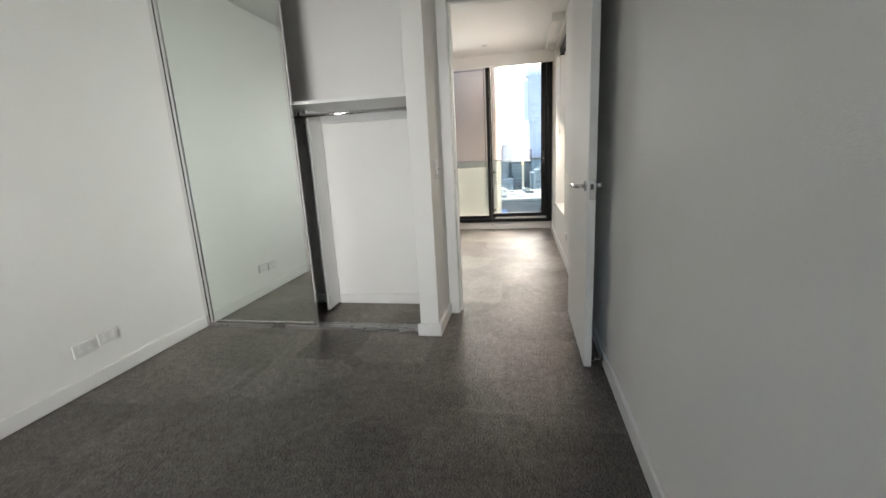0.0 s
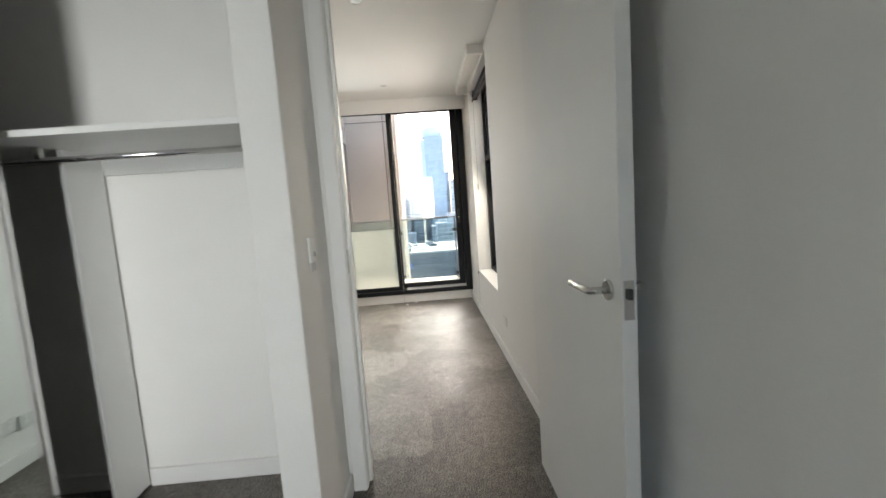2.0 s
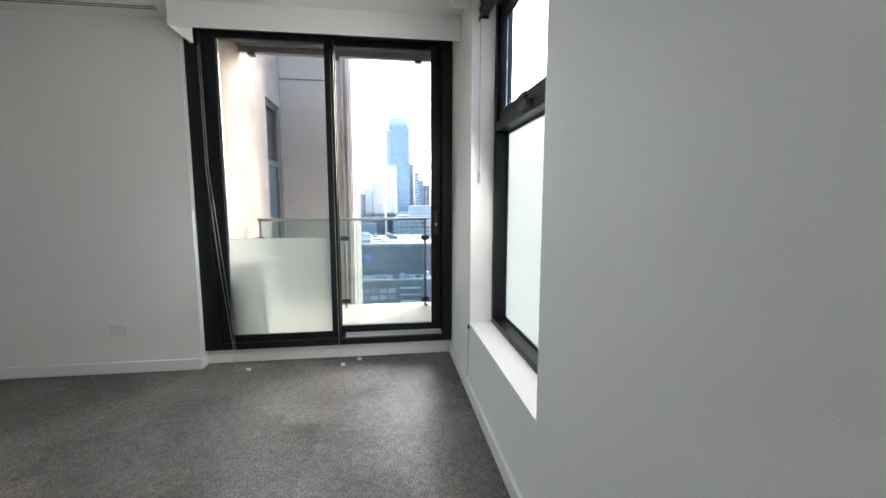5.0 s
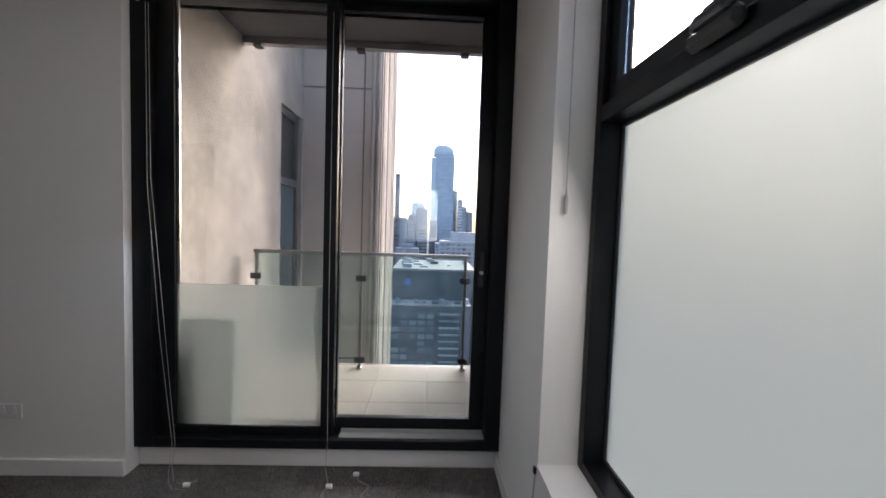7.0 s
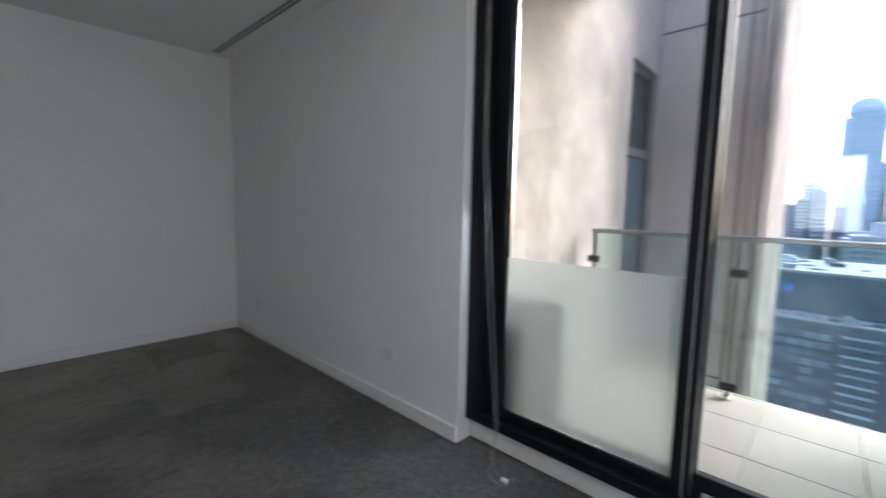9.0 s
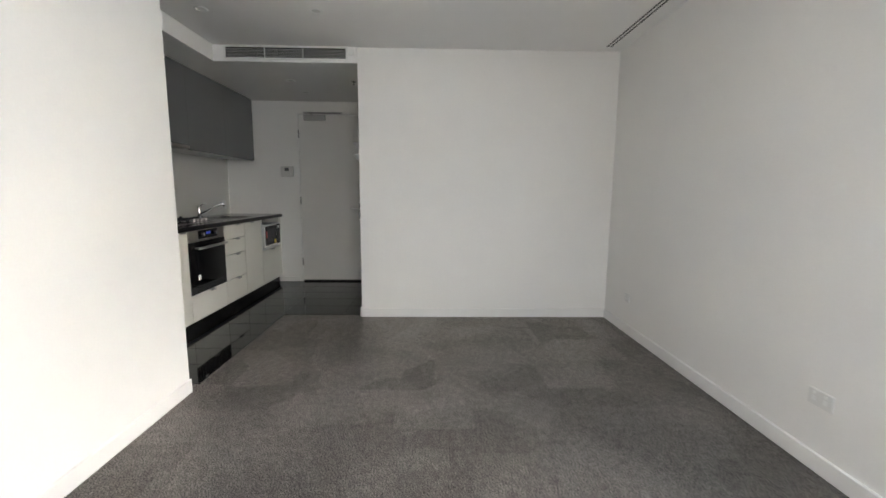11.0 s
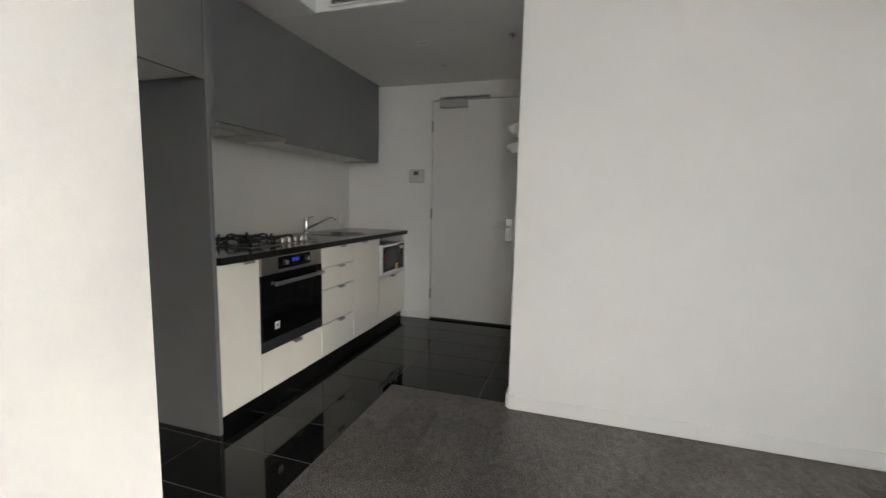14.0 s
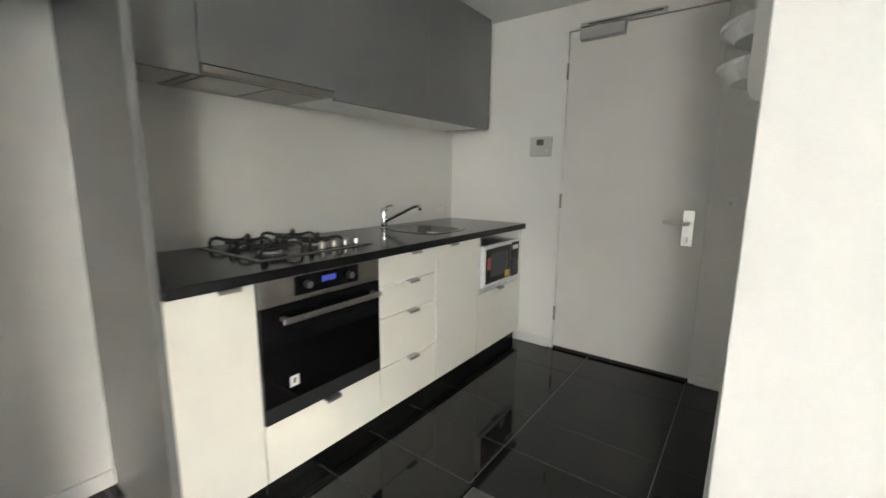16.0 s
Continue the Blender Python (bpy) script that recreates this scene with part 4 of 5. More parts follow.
# sink and tap
sink = thing("sink", (-5.2, 2.91, 0.905), "stainless steel inset kitchen sink", "sink")
bm = bmesh.new()
outer = [(SX0 - 0.012, SY0 - 0.012), (SX1 + 0.012, SY0 - 0.012), (SX1 + 0.012, SY1 + 0.012), (SX0 - 0.012, SY1 + 0.012)]
rings = []
for inset, z in ((0.0, 0.9055), (0.0, 0.909), (0.014, 0.909), (0.020, 0.904), (0.032, 0.765), (0.06, 0.748)):
    rr = 0.09 + inset * 0.3
    ring = []
    for (cx, cy), a0 in (((SX0 - 0.012 + inset + rr, SY0 - 0.012 + inset + rr), 180), ((SX1 + 0.012 - inset - rr, SY0 - 0.012 + inset + rr), 270),
                         ((SX1 + 0.012 - inset - rr, SY1 + 0.012 - inset - rr), 0), ((SX0 - 0.012 + inset + rr, SY1 + 0.012 - inset - rr), 90)):
        for s_ in range(6):
            a = radians(a0 + s_ * 18)
            ring.append(bm.verts.new((cx + rr * math.cos(a), cy + rr * math.sin(a), z)))
    rings.append(ring)
for p, q in zip(rings, rings[1:]):
    for j in range(24):
        bm.faces.new((p[j], p[(j + 1) % 24], q[(j + 1) % 24], q[j])).smooth = True
bm.faces.new(rings[-1])
part("bowl", bm, M_SINK, sink)
part("waste", cyl(bmesh.new(), (-5.18, 2.92, 0.7485), (-5.18, 2.92, 0.752), 0.042, 24), M_POLISH, sink, "round chrome waste")
tap = thing("mixer_tap", (-5.06, 2.66, 0.905), "chrome single-lever kitchen mixer tap", "tap")
part("body", cyl(bmesh.new(), (-5.06, 2.66, 0.905), (-5.06, 2.66, 1.02), 0.022, 24, bevel=0.003), M_POLISH, tap)
part("base_ring", cyl(bmesh.new(), (-5.06, 2.66, 0.905), (-5.06, 2.66, 0.912), 0.027, 24), M_POLISH, tap)
bm = tube(bmesh.new(), [(-5.06, 2.68, 0.955), (-5.075, 2.72, 0.975), (-5.105, 2.78, 1.01), (-5.135, 2.84, 1.045), (-5.15, 2.87, 1.055), (-5.155, 2.88, 1.048), (-5.157, 2.885, 1.025)], 0.011, 12)
part("spout", bm, M_POLISH, tap)
bm = cyl(bmesh.new(), (-5.06, 2.66, 1.02), (-5.06, 2.66, 1.04), 0.0215, 24, 0.016)
tube(bm, [(-5.06, 2.665, 1.035), (-5.065, 2.69, 1.048), (-5.08, 2.73, 1.058)], 0.0065, 8)
part("lever", bm, M_POLISH, tap)

# ---- entry ----
edf = structure("door_frame_entry", boxes(((XH - 0.10, 3.47, 0), (XH + 0.003, 3.492, 2.175)), ((XH - 0.10, 4.363, 0), (XH + 0.003, 4.385, 2.175)),
                                          ((XH - 0.10, 3.47, 2.175), (XH + 0.003, 4.385, 2.195)), bevel=0.001), M_TRIM, "white metal entry door frame", "door frame")
ed = thing("entry_door", (XH, 3.93, 0), "white painted flush entry door, closed", "door")
part("leaf", boxes(((XH - 0.05, 3.495, 0.022), (XH - 0.006, 4.36, 2.171)), bevel=0.001), M_DOOR, ed)
part("threshold_seal", boxes(((XH - 0.05, 3.495, 0.001), (XH - 0.004, 4.36, 0.0215))), M_RUBBER, ed, "black threshold seal")
part("lock_plate", boxes(((XH - 0.0058, 4.245, 0.842), (XH + 0.004, 4.305, 1.055)), bevel=0.002), M_CHROME, ed, "tall satin chrome lock plate")
bm = tube(bmesh.new(), [(XH + 0.003, 4.275, 0.975), (XH + 0.045, 4.275, 0.975), (XH + 0.055, 4.262, 0.976), (XH + 0.056, 4.24, 0.978), (XH + 0.054, 4.15, 0.985)], 0.0095, 10)
part("lever", bm, M_HANDLE, ed, "satin chrome lever")
part("cylinder", cyl(bmesh.new(), (XH + 0.004, 4.275, 0.925), (XH + 0.016, 4.275, 0.925), 0.011, 16), M_CHROME, ed)
part("thumb_turn", boxes(((XH + 0.0042, 4.269, 0.865), (XH + 0.020, 4.281, 0.895)), bevel=0.002), M_CHROME, ed)
part("closer_body", boxes(((XH - 0.0055, 3.575, 2.098), (XH + 0.05, 3.845, 2.166)), bevel=0.004), M_SILVER, ed, "silver door closer")
part("closer_rail", boxes(((XH + 0.0035, 3.57, 2.180), (XH + 0.030, 4.06, 2.204)), bevel=0.003), M_SILVER, ed)
part("closer_slot", boxes(((XH + 0.0301, 3.62, 2.186), (XH + 0.0312, 4.04, 2.193))), M_DARKP, ed)
part("closer_arm", boxes(((XH + 0.014, 3.66, 2.1665), (XH + 0.028, 3.69, 2.1795)), bevel=0.002), M_SILVER, ed)
for hz in (0.27, 1.08, 1.93):
    part("hinge", cyl(bmesh.new(), (XH + 0.004, 3.4935, hz - 0.05), (XH + 0.004, 3.4935, hz + 0.05), 0.008, 10), M_TAB, ed)
inter = thing("intercom", (XH, 3.335, 1.45), "white wall intercom with a small dark screen", "intercom")
part("case", boxes(((XH + 0.0005, 3.255, 1.385), (XH + 0.024, 3.415, 1.52)), bevel=0.005), M_GREYP, inter)
part("screen", boxes(((XH + 0.0242, 3.305, 1.460), (XH + 0.0255, 3.358, 1.50))), M_SCREENL, inter)
part("button", boxes(((XH + 0.0242, 3.375, 1.42), (XH + 0.026, 3.392, 1.43))), M_CARC, inter)

# wall shelf in the hall
sh = thing("hall_shelf", (-4.75, YH, 1.5), "small white wall shelf with curved boards in the hall", "shelf")
def shelf_outline(scale):
    pts = [(-4.60, YH - 0.0005)]
    pts += [(-4.60 - 0.36 * scale * a / 90.0, YH - 0.0005 - 0.125 * scale * math.sin(radians(a * 2)) ** 0.55) for a in range(5, 90, 8)]
    return pts + [(-4.60 - 0.36 * scale, YH - 0.0005)]


for z in (1.556, 1.672):
    part("board", prism(bmesh.new(), shelf_outline(1.0), "z", z, z + 0.016), M_CARC, sh)
    bm = bmesh.new()
    levels = [[bm.verts.new((x, y, z - drop)) for x, y in shelf_outline(k_)] for k_, drop in ((0.93, 0.0005), (0.80, 0.018), (0.66, 0.045))]
    for p, q in zip(levels, levels[1:]):
        for a in range(len(p)):
            b_ = (a + 1) % len(p)
            bm.faces.new((p[a], p[b_], q[b_], q[a]))
    bm.faces.new(levels[-1])
    bm.faces.new(levels[0][::-1])
    bmesh.ops.recalc_face_normals(bm, faces=bm.faces)
    part("bracket", bm, M_CARC, sh, "white tapered bracket under the board")
ol = [(YH - 0.0005, 1.44), (YH - 0.0005, 2.1), (YH - 0.03, 2.1), (YH - 0.035, 1.54)] + [(YH - 0.035 + 0.03 * (1 - math.cos(radians(a))), 1.50 - 0.06 * math.sin(radians(a))) for a in range(0, 90, 15)]
part("side_panel", prism(bmesh.new(), ol, "x", -4.598, -4.580), M_CARC, sh)

# ---- balcony ----
structure("balcony_slab", boxes(((-1.62, 7.2, -0.3), (0.44, 8.55, 0.035))), M_CONCG, "concrete balcony slab", "balcony")
structure("balcony_soffit", boxes(((-1.62, 7.08, 2.80), (0.44, 8.44, 3.1)), ((-1.62, 7.201, 2.475), (0.44, 7.30, 2.80)), ((-1.62, 7.08, 2.68), (0.44, 7.201, 2.80))), M_SOFFIT, "dark grey soffit over the balcony", "soffit")
structure("wall_balcony_west", boxes(((-2.2, 7.08, -40), (-1.62, 9.29, 30)), ((-2.2, 9.29, 2.53), (-1.62, 10.05, 30)), ((-2.2, 9.29, -40), (-1.62, 10.05, 0.3)),
                                     ((-2.2, 9.99, 0.3), (-1.62, 10.05, 2.53))), M_CONC,
          "stained beige rendered concrete wall beside the balcony", "wall")
structure("wall_balcony_east", boxes(((0.44, 7.3, -40), (0.75, 8.62, 30))), M_CONC, "beige rendered concrete end wall of the balcony", "wall")
structure("wall_neighbour_tower", boxes(((-3.2, 10.05, -70), (-0.80, 12.0, 45))), M_CONCG, "grey concrete flank of the neighbouring tower", "wall")
structure("wall_neighbour_pier", boxes(((-0.80, 10.02, -70), (-0.66, 12.0, 45))), M_CONCR, "ribbed beige concrete edge of the neighbouring tower", "wall")
_pier = bpy.data.objects["wall_neighbour_pier"]
_rng = random.Random(5)
for i in range(13):
    y = 10.09 + i * 0.14
    d = 0.010 + 0.014 * _rng.random()
    part("rib", boxes(((-0.6598, y, -20), (-0.6598 + d, y + 0.06 + 0.03 * _rng.random(), 30)), bevel=0.008), M_CONCR, _pier)
_flank = bpy.data.objects["wall_neighbour_tower"]
for lo, hi in (((-0.895, 10.044, -20), (-0.875, 10.0498, 30)), ((-1.62, 10.044, 2.93), (-0.897, 10.0498, 2.95)), ((-0.873, 10.044, 2.93), (-0.802, 10.0498, 2.95)), ((-1.62, 10.044, -0.42), (-0.897, 10.0498, -0.40))):
    part("joint", boxes((lo, hi)), M_JOINT, _flank)
for i in range(2):
    part("rib", boxes(((-0.785 + i * 0.065, 9.985, -20), (-0.745 + i * 0.065, 10.0198, 30)), bevel=0.008), M_CONCR, _pier)
nw = thing("neighbour_window", (-1.7, 9.65, 0.3), "grey framed window of the neighbouring flat", "window")
for y0, y1, z0, z1 in ((9.29, 9.36, 0.3, 2.53), (9.92, 9.99, 0.3, 2.53), (9.36, 9.92, 2.46, 2.53), (9.36, 9.92, 1.70, 1.78), (9.36, 9.92, 0.3, 0.37)):
    part("frame", boxes(((-1.72, y0, z0), (-1.66, y1, z1))), M_SOFFIT, nw)
part("pane", boxes(((-1.70, 9.36, 1.78), (-1.69, 9.92, 2.46))), M_SCREEN, nw)
part("pane", boxes(((-1.70, 9.36, 0.37), (-1.69, 9.92, 1.70))), M_FROST, nw)

rail = thing("balustrade", (-0.6, 8.43, 0.035), "frameless glass balcony balustrade with a steel top rail", "balustrade")
RY = 8.43
part("top_rail", boxes(((-1.53, RY - 0.03, 1.025), (0.30, RY + 0.03, 1.055)), bevel=0.004), M_RAIL, rail, "flat stainless top rail")
for px in (-1.51, -0.62, 0.275):
    ps = part("post", boxes(((px - 0.012, RY - 0.02, 0.035), (px + 0.012, RY + 0.02, 1.025)), bevel=0.002), M_RAIL, rail)
    for cz in (0.12, 0.83):
        part("clamp", boxes(((px - 0.045, RY - 0.03, cz - 0.025), (px + 0.045, RY - 0.0205, cz + 0.025)), bevel=0.003), M_DARKP, ps)
    part("foot", cyl(bmesh.new(), (px, RY - 0.05, 0.036), (px, RY - 0.05, 0.075), 0.028, 16, 0.02), M_CHROME, ps)
    part("foot_plate", boxes(((px - 0.06, RY - 0.09, 0.0355), (px + 0.06, RY + 0.05, 0.045)), bevel=0.002), M_RAIL, ps)
for x0, x1 in ((-1.495, -0.635), (-0.605, 0.262)):
    clear(part("glass_panel", boxes(((x0, RY - 0.006, 0.07), (x1, RY + 0.006, 1.024))), M_GLASSG, rail, "greenish clear glass panel"))
edge = structure("soffit_edge", boxes(((-1.619, 8.375, 2.742), (0.439, 8.4395, 2.7995)), bevel=0.004), M_STEEL, "grey metal gutter along the soffit edge", "gutter")
for ex in (-1.53, -0.69, 0.17):
    part("clip", boxes(((ex, 8.36, 2.715), (ex + 0.07, 8.43, 2.7415)), bevel=0.004), M_SOFFIT, edge)
bfloor = new("balcony_floor", None)
tagged(bfloor, "large beige balcony floor tiles", "floor", kind="structure")
for i in range(-4, 2):
    for j in range(-2, 2):
        x0, x1 = max(-0.033 + i * 0.407 + 0.002, -1.618), min(-0.033 + (i + 1) * 0.407 - 0.002, 0.438)
        y0, y1 = max(7.722 + j * 0.405 + 0.002, 7.203), min(7.722 + (j + 1) * 0.405 - 0.002, 8.549)
        part("tile", boxes(((x0, y0, 0.0355), (x1, y1, 0.0475)), bevel=0.0015), M_PAVER, bfloor)

# ---- dark case behind the film ----
unit = thing("outdoor_unit", (-1.33, 7.27, 0.048), "dark green-grey metal unit case standing on the balcony", "outdoor unit")
part("case", boxes(((-1.56, 7.206, 0.085), (-1.15, 7.35, 0.725)), bevel=0.012), M_UNIT, unit)
part("lid", boxes(((-1.565, 7.204, 0.7255), (-1.145, 7.355, 0.738)), bevel=0.004), M_UNIT, unit)
for fx in (-1.53, -1.20):
    part("foot", boxes(((fx, 7.215, 0.048), (fx + 0.03, 7.34, 0.0848)), bevel=0.003), M_DARKP, unit)

# ---- city ----
GZ = -75.0
M_STREET = mat("street", (0.06, 0.06, 0.062), 0.9, grain=0.2, scale=0.2, stain=0.5, stain_scale=0.02)
# distance haze is put into the tower and facade colours, pale and bluish
M_TOWER = mat("hazed_blue_curtain_wall", (0.40, 0.485, 0.56), 0.35, stain=0.15, stain_scale=0.05, per_object=0.1)
M_PALE = mat("pale_facade", (0.40, 0.41, 0.43), 0.8, stain=0.12, stain_scale=0.1)
M_MID = mat("grey_facade", (0.27, 0.285, 0.31), 0.8, stain=0.15, stain_scale=0.1)
M_DARKF = mat("dark_facade", (0.115, 0.12, 0.13), 0.7, stain=0.25, stain_scale=0.15)
M_PANE = mat("far_window", (0.18, 0.20, 0.225), 0.35, per_object=0.5)
M_PANEL = mat("light_window", (0.33, 0.355, 0.38), 0.3, per_object=0.4)
M_EMBLEM = mat("blue_sign", (0.12, 0.20, 0.42), 0.6)
M_ROOF = mat("pale_roof", (0.33, 0.32, 0.31), 0.85, grain=0.1, scale=1.5, stain=0.25, stain_scale=0.15)
structure("ground", boxes(((-3000, -3000, GZ - 1), (3000, 3000, GZ))), M_STREET, "hazy city ground far below", "ground")


def far_block(name, x0, x1, y0, y1, top, wall, pane, rows, cols, label, foot=GZ, band=False, fill=0.6, zmin=None, roof_box=True):
    """A city building with a storey grid of window panes on the side that faces the flat."""
    ob = thing(name, ((x0 + x1) / 2, (y0 + y1) / 2, foot), label, "building", "city buildings")
    part("wall", boxes(((x0, y0, foot), (x1, y1, top))), wall, ob)
    part("roof", boxes(((x0 - 0.3, y0 - 0.3, top), (x1 + 0.3, y1 + 0.3, top + 0.9))), wall if wall != M_DARKF else M_ROOF, ob)
    if roof_box:
        cx, cy, w = (x0 + x1) / 2, (y0 + y1) / 2, (x1 - x0)
        part("plant_room", boxes(((cx - w * 0.28, cy - w * 0.2, top + 0.9), (cx + w * 0.22, cy + w * 0.2, top + 0.9 + w * 0.18))), wall, ob)
    zb = foot if zmin is None else zmin
    dz = (top - zb) / rows
    dx = (x1 - x0) / cols
    me = mesh_of("window", boxes(((-dx * 0.5 * (0.98 if band else 0.72), -0.25, -dz * fill / 2), (dx * 0.5 * (0.98 if band else 0.72), 0.0, dz * fill / 2))), pane)
    for r in range(rows):
        for c in range(cols):
            w_ = new("window", me)
            w_.parent = ob
            w_.matrix_parent_inverse = Matrix.Translation(-ob.location)
            w_.location = (x0 + (c + 0.5) * dx, y0 - 0.02, zb + (r + 0.5) * dz)
    return ob


# the blue tower with its stepped crown
D = 3.0


def far_x(x):
    return -0.09 + (x + 0.09) * D


M_LITGLASS = mat("pale_blue_glass", (0.60, 0.68, 0.72), 0.3, stain=0.12, stain_scale=0.06)
tw = far_block("office_tower", 8.2, 35.2, 610, 645, 103, M_TOWER, M_TOWER, 30, 6, "tall pale blue glass tower with a stepped crown", band=True, fill=0.8, zmin=-45, roof_box=False)
# the tower's sunlit side: a separate box in a paler colour
part("side_bay", boxes(((1.7, 613, GZ), (8.1, 640, 99))), M_LITGLASS, tw, "lit side of the tower, its brightness put into a paler colour")
part("crown", boxes(((4.5, 612, 103.95), (33.2, 640, 112))), M_LITGLASS, tw, "pale glass crown")
part("crown_top", boxes(((7.5, 614, 112.05), (30.0, 638, 116)), ((11.0, 616, 116.02), (25.0, 636, 118))), M_LITGLASS, tw)
for i in range(6):
    part("crown_fin", boxes(((9.0 + i * 4.1, 610.6, 104), (11.0 + i * 4.1, 611.98, 107.5))), M_TOWER, tw)
far_block("city_block", 35.6, 41.5, 622, 650, 52, M_TOWER, M_PANEL, 22, 2, "narrow blue glass block beside the tower", zmin=-45, band=True)
far_block("city_block", 41.8, 48.0, 600, 621, 38, M_LITGLASS, M_PANEL, 20, 2, "pale blue stepped office block", zmin=-45, band=True)
far_block("city_block", 48.3, 55.0, 604, 630, 27, M_PALE, M_PANEL, 18, 3, "pale office block in the distance", zmin=-45)
far_block("city_block", 55.4, 63.0, 600, 630, 20, M_MID, M_PANE, 16, 3, "grey office block in the distance", zmin=-45)
far_block("city_block", -52.0, -45.5, 640, 660, 76, M_MID, M_PANE, 28, 2, "slim dark apartment tower", zmin=-45, roof_box=False)
far_block("city_block", -25.7, -7.0, 630, 655, 32, M_LITGLASS, M_PANEL, 20, 5, "pale blue high-rise with a peaked plant room", zmin=-45)
far_block("city_block", -18.0, -1.4, 606, 626, 23, M_MID, M_PANE, 20, 5, "brown-grey high-rise with dark windows", zmin=-45)
far_block("city_block", -29.0, -18.5, 600, 622, 14, M_PALE, M_PANE, 16, 4, "pale apartment block in the distance", zmin=-45)
far_block("city_block", -41.0, -30.5, 604, 630, 8, M_PALE, M_MID, 14, 4, "grey apartment block in the distance", zmin=-45)
far_block("city_block", -13.0, -2.0, 560, 590, -2, M_DARKF, M_PANEL, 10, 5, "dark office block with pale windows", zmin=-45, roof_box=False)
far_block("city_block", 2.0, 12.0, 575, 600, 6, M_DARKF, M_PANE, 12, 3, "dark glass block in front of the tower", zmin=-45, roof_box=False)
far_block("city_block", 9.0, 44.0, 500, 540, -22, M_PALE, M_PANE, 6, 12, "broad pale office building", zmin=-50)
far_block("city_block", -40.0, -12.0, 520, 550, -30, M_MID, M_PANEL, 4, 8, "low grey office block", zmin=-50)
far_block("city_block", far_x(27.0), far_x(39.0), 590, 630, 66, M_TOWER, M_PANEL, 20, 6, "wide blue glass tower in the distance", zmin=-40, band=True)
far_block("city_block", far_x(20.0), far_x(28.0), 500, 530, -4, M_MID, M_PANEL, 12, 6, "low grey office block in the distance", zmin=-50)
far_block("city_block", far_x(4.0), far_x(22.0), 420, 460, -16, M_PALE, M_PANE, 8, 10, "broad pale office building", zmin=-50)
far_block("city_block", far_x(39.5), far_x(60), 560, 600, 20, M_MID, M_PANEL, 14, 8, "grey office block in the distance", zmin=-40)
far_block("city_block", far_x(-60), far_x(-14), 640, 680, 10, M_MID, M_PANE, 10, 10, "row of grey office blocks", zmin=-40)
# car park building just below
cp = thing("car_park", (6, 215, GZ), "dark multi-storey building with a pale cluttered roof", "building", "city buildings")
part("wall", boxes(((-16, 200, GZ), (23, 250, -20.5))), M_DARKF, cp)
part("roof", boxes(((-16.3, 199.7, -20.5), (23.3, 250.3, -19.6))), M_ROOF, cp)
part("annex", boxes(((-16, 188, GZ), (20, 199.6, -35))), M_DARKF, cp)
part("annex_roof", boxes(((-16.2, 187.7, -35), (20.2, 199.6, -34.4))), M_ROOF, cp)
slab_me = mesh_of("slab", boxes(((-4.5, -0.8, -0.35), (4.5, 0, 0.35))), M_PANEL)
pane_me = mesh_of("window", boxes(((-1.6, -0.2, -1.0), (1.6, 0, 1.0))), M_PANE)
for r in range(11):
    sl_ = new("slab", slab_me)
    sl_.parent = cp
    sl_.matrix_parent_inverse = Matrix.Translation(-cp.location)
    sl_.location = (10.5, 187.99, -38.5 - r * 3.1)
    for c in range(5):
        w_ = new("window", pane_me)
        w_.parent = cp
        w_.matrix_parent_inverse = Matrix.Translation(-cp.location)
        w_.location = (-13.6 + c * 3.9, 187.98, -39.6 - r * 3.1)
_roof = random.Random(11)
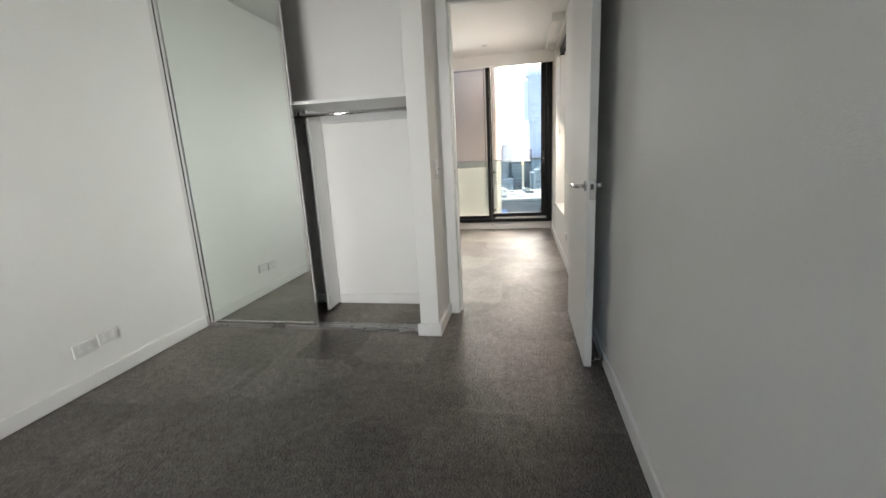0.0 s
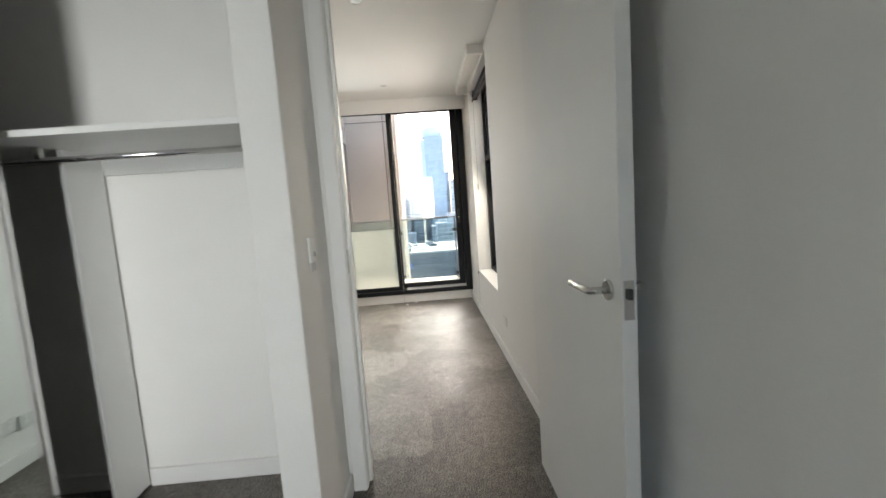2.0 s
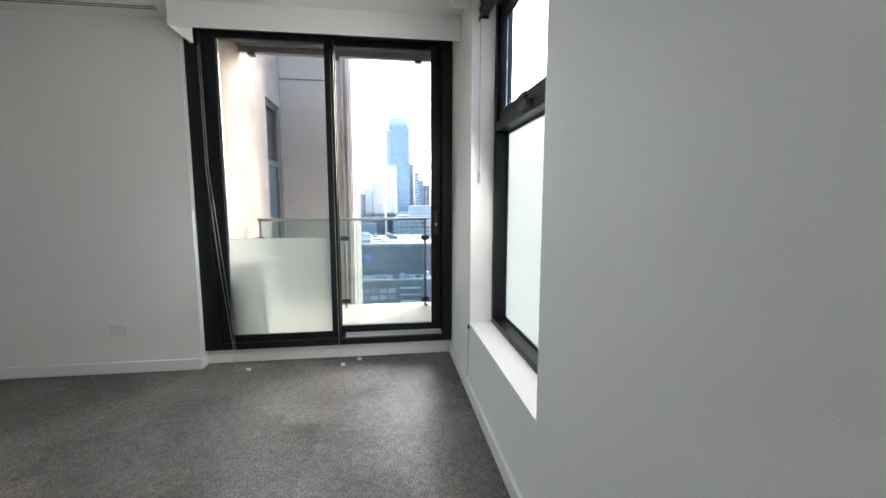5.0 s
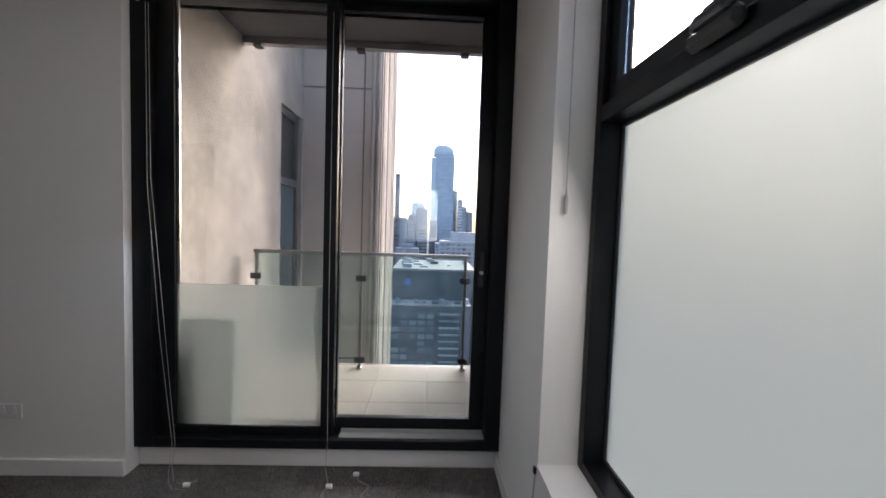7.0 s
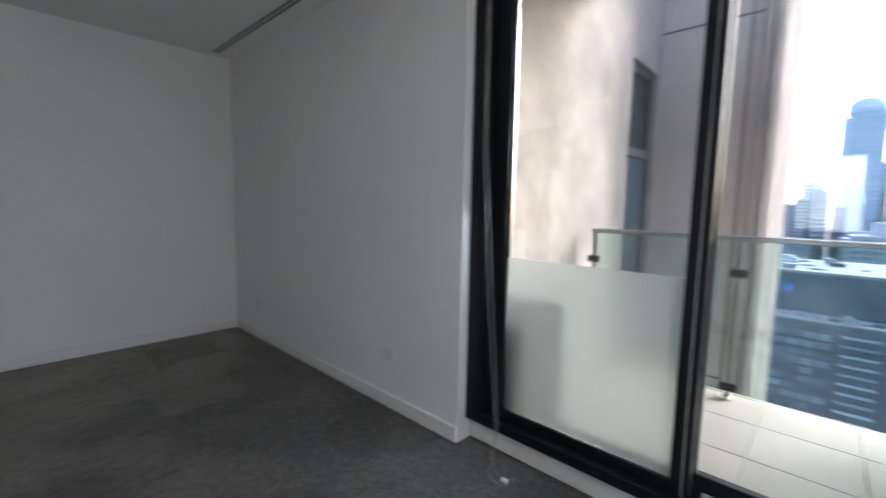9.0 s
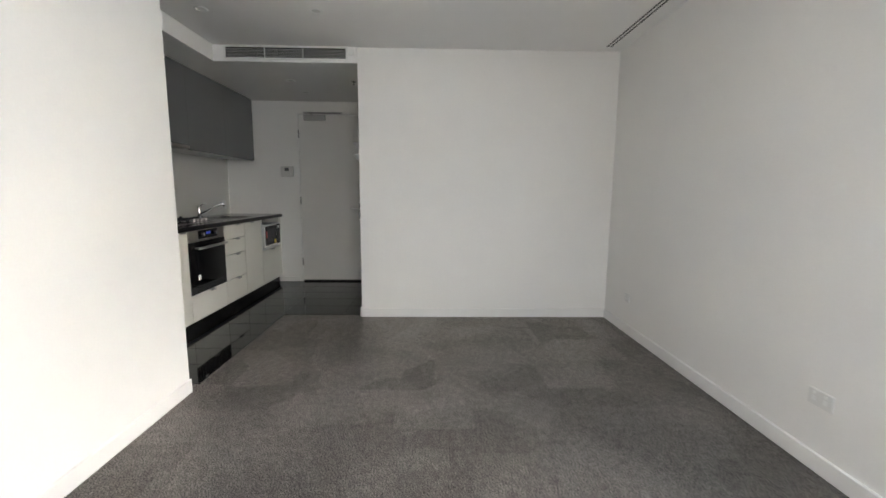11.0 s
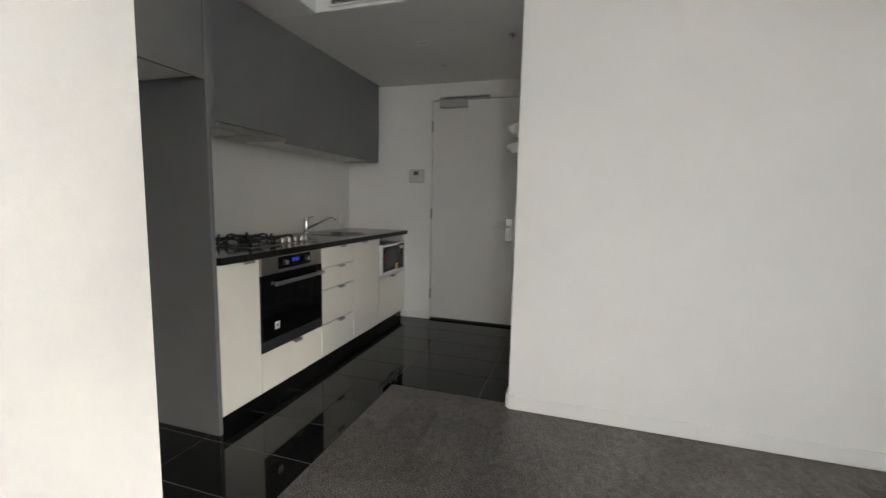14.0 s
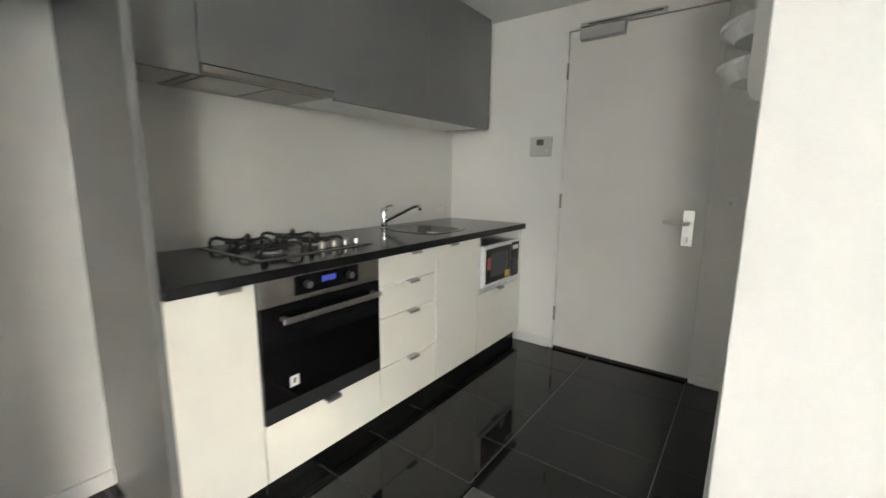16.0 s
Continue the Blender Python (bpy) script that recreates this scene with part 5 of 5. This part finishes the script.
for i in range(16):
    x, y, w, d, h = -14 + 34 * _roof.random(), 203 + 40 * _roof.random(), 1.2 + 3.5 * _roof.random(), 1.5 + 5 * _roof.random(), 0.5 + 1.6 * _roof.random()
    part("roof_unit", boxes(((x, y, -19.6), (x + w, y + d, -19.6 + h)), bevel=0.1), _roof.choice((M_PALE, M_MID, M_DARKF)), cp)
for i in range(9):
    x, w, h = -14 + i * 3.8 + 1.5 * _roof.random(), 0.8 + 2.6 * _roof.random(), 0.7 + 1.8 * _roof.random()
    part("roof_unit", boxes(((x, 189 + 2 * _roof.random(), -34.4), (x + w, 194, -34.4 + h)), bevel=0.1), _roof.choice((M_PALE, M_MID, M_DARKF)), cp)
part("emblem", cyl(bmesh.new(), (-9.0, 199.6, -26), (-9.0, 199.98, -26), 1.7, 28), M_EMBLEM, cp, "round blue sign")
lowb = far_block("city_block", 24, 44, 196, 240, -30, M_PALE, M_PANE, 12, 6, "pale low building with banded windows", zmin=-70, band=True, roof_box=False)

# ---- kitchen floor tiles ----
kfloor = structure("floor_kitchen", boxes(((XH - 0.06, YS, -0.2), (-2.82, YK - 0.001, -0.0012)), ((XH - 0.06, YK - 0.001, -0.2), (-4.405, YH, -0.0012))), M_GROUT, "grey grout bed of the kitchen floor", "floor")
XJ = [-2.92 - 0.3 * i for i in range(12)]
YJ = [2.555, 3.155, 3.755, 4.355, 4.955]
cache = {}
for i in range(len(XJ) - 1):
    for j in range(len(YJ) - 1):
        x0, x1, y0, y1 = max(XJ[i + 1], XH - 0.05), min(XJ[i], -2.822), max(YJ[j], YS), min(YJ[j + 1], YH)
        if j == 1 and x0 >= -4.43:
            y1 = YK - 0.0015
        if j >= 2:
            x1 = -4.4065 if abs(x1 + 4.42) < 0.002 else min(x1, -4.43)
        if x1 - x0 < 0.02 or y1 - y0 < 0.02:
            continue
        key = (round(x1 - x0, 3), round(y1 - y0, 3))
        if key not in cache:
            w2, d2 = key[0] / 2 - 0.0021, key[1] / 2 - 0.0021
            cache[key] = mesh_of("floor_tile", boxes(((-w2, -d2, 0), (w2, d2, 0.0085)), bevel=0.0008), M_TILE)
        t_ = new("tile", cache[key])
        t_.parent = kfloor
        t_.location = ((x0 + x1) / 2, (y0 + y1) / 2, -0.0075)
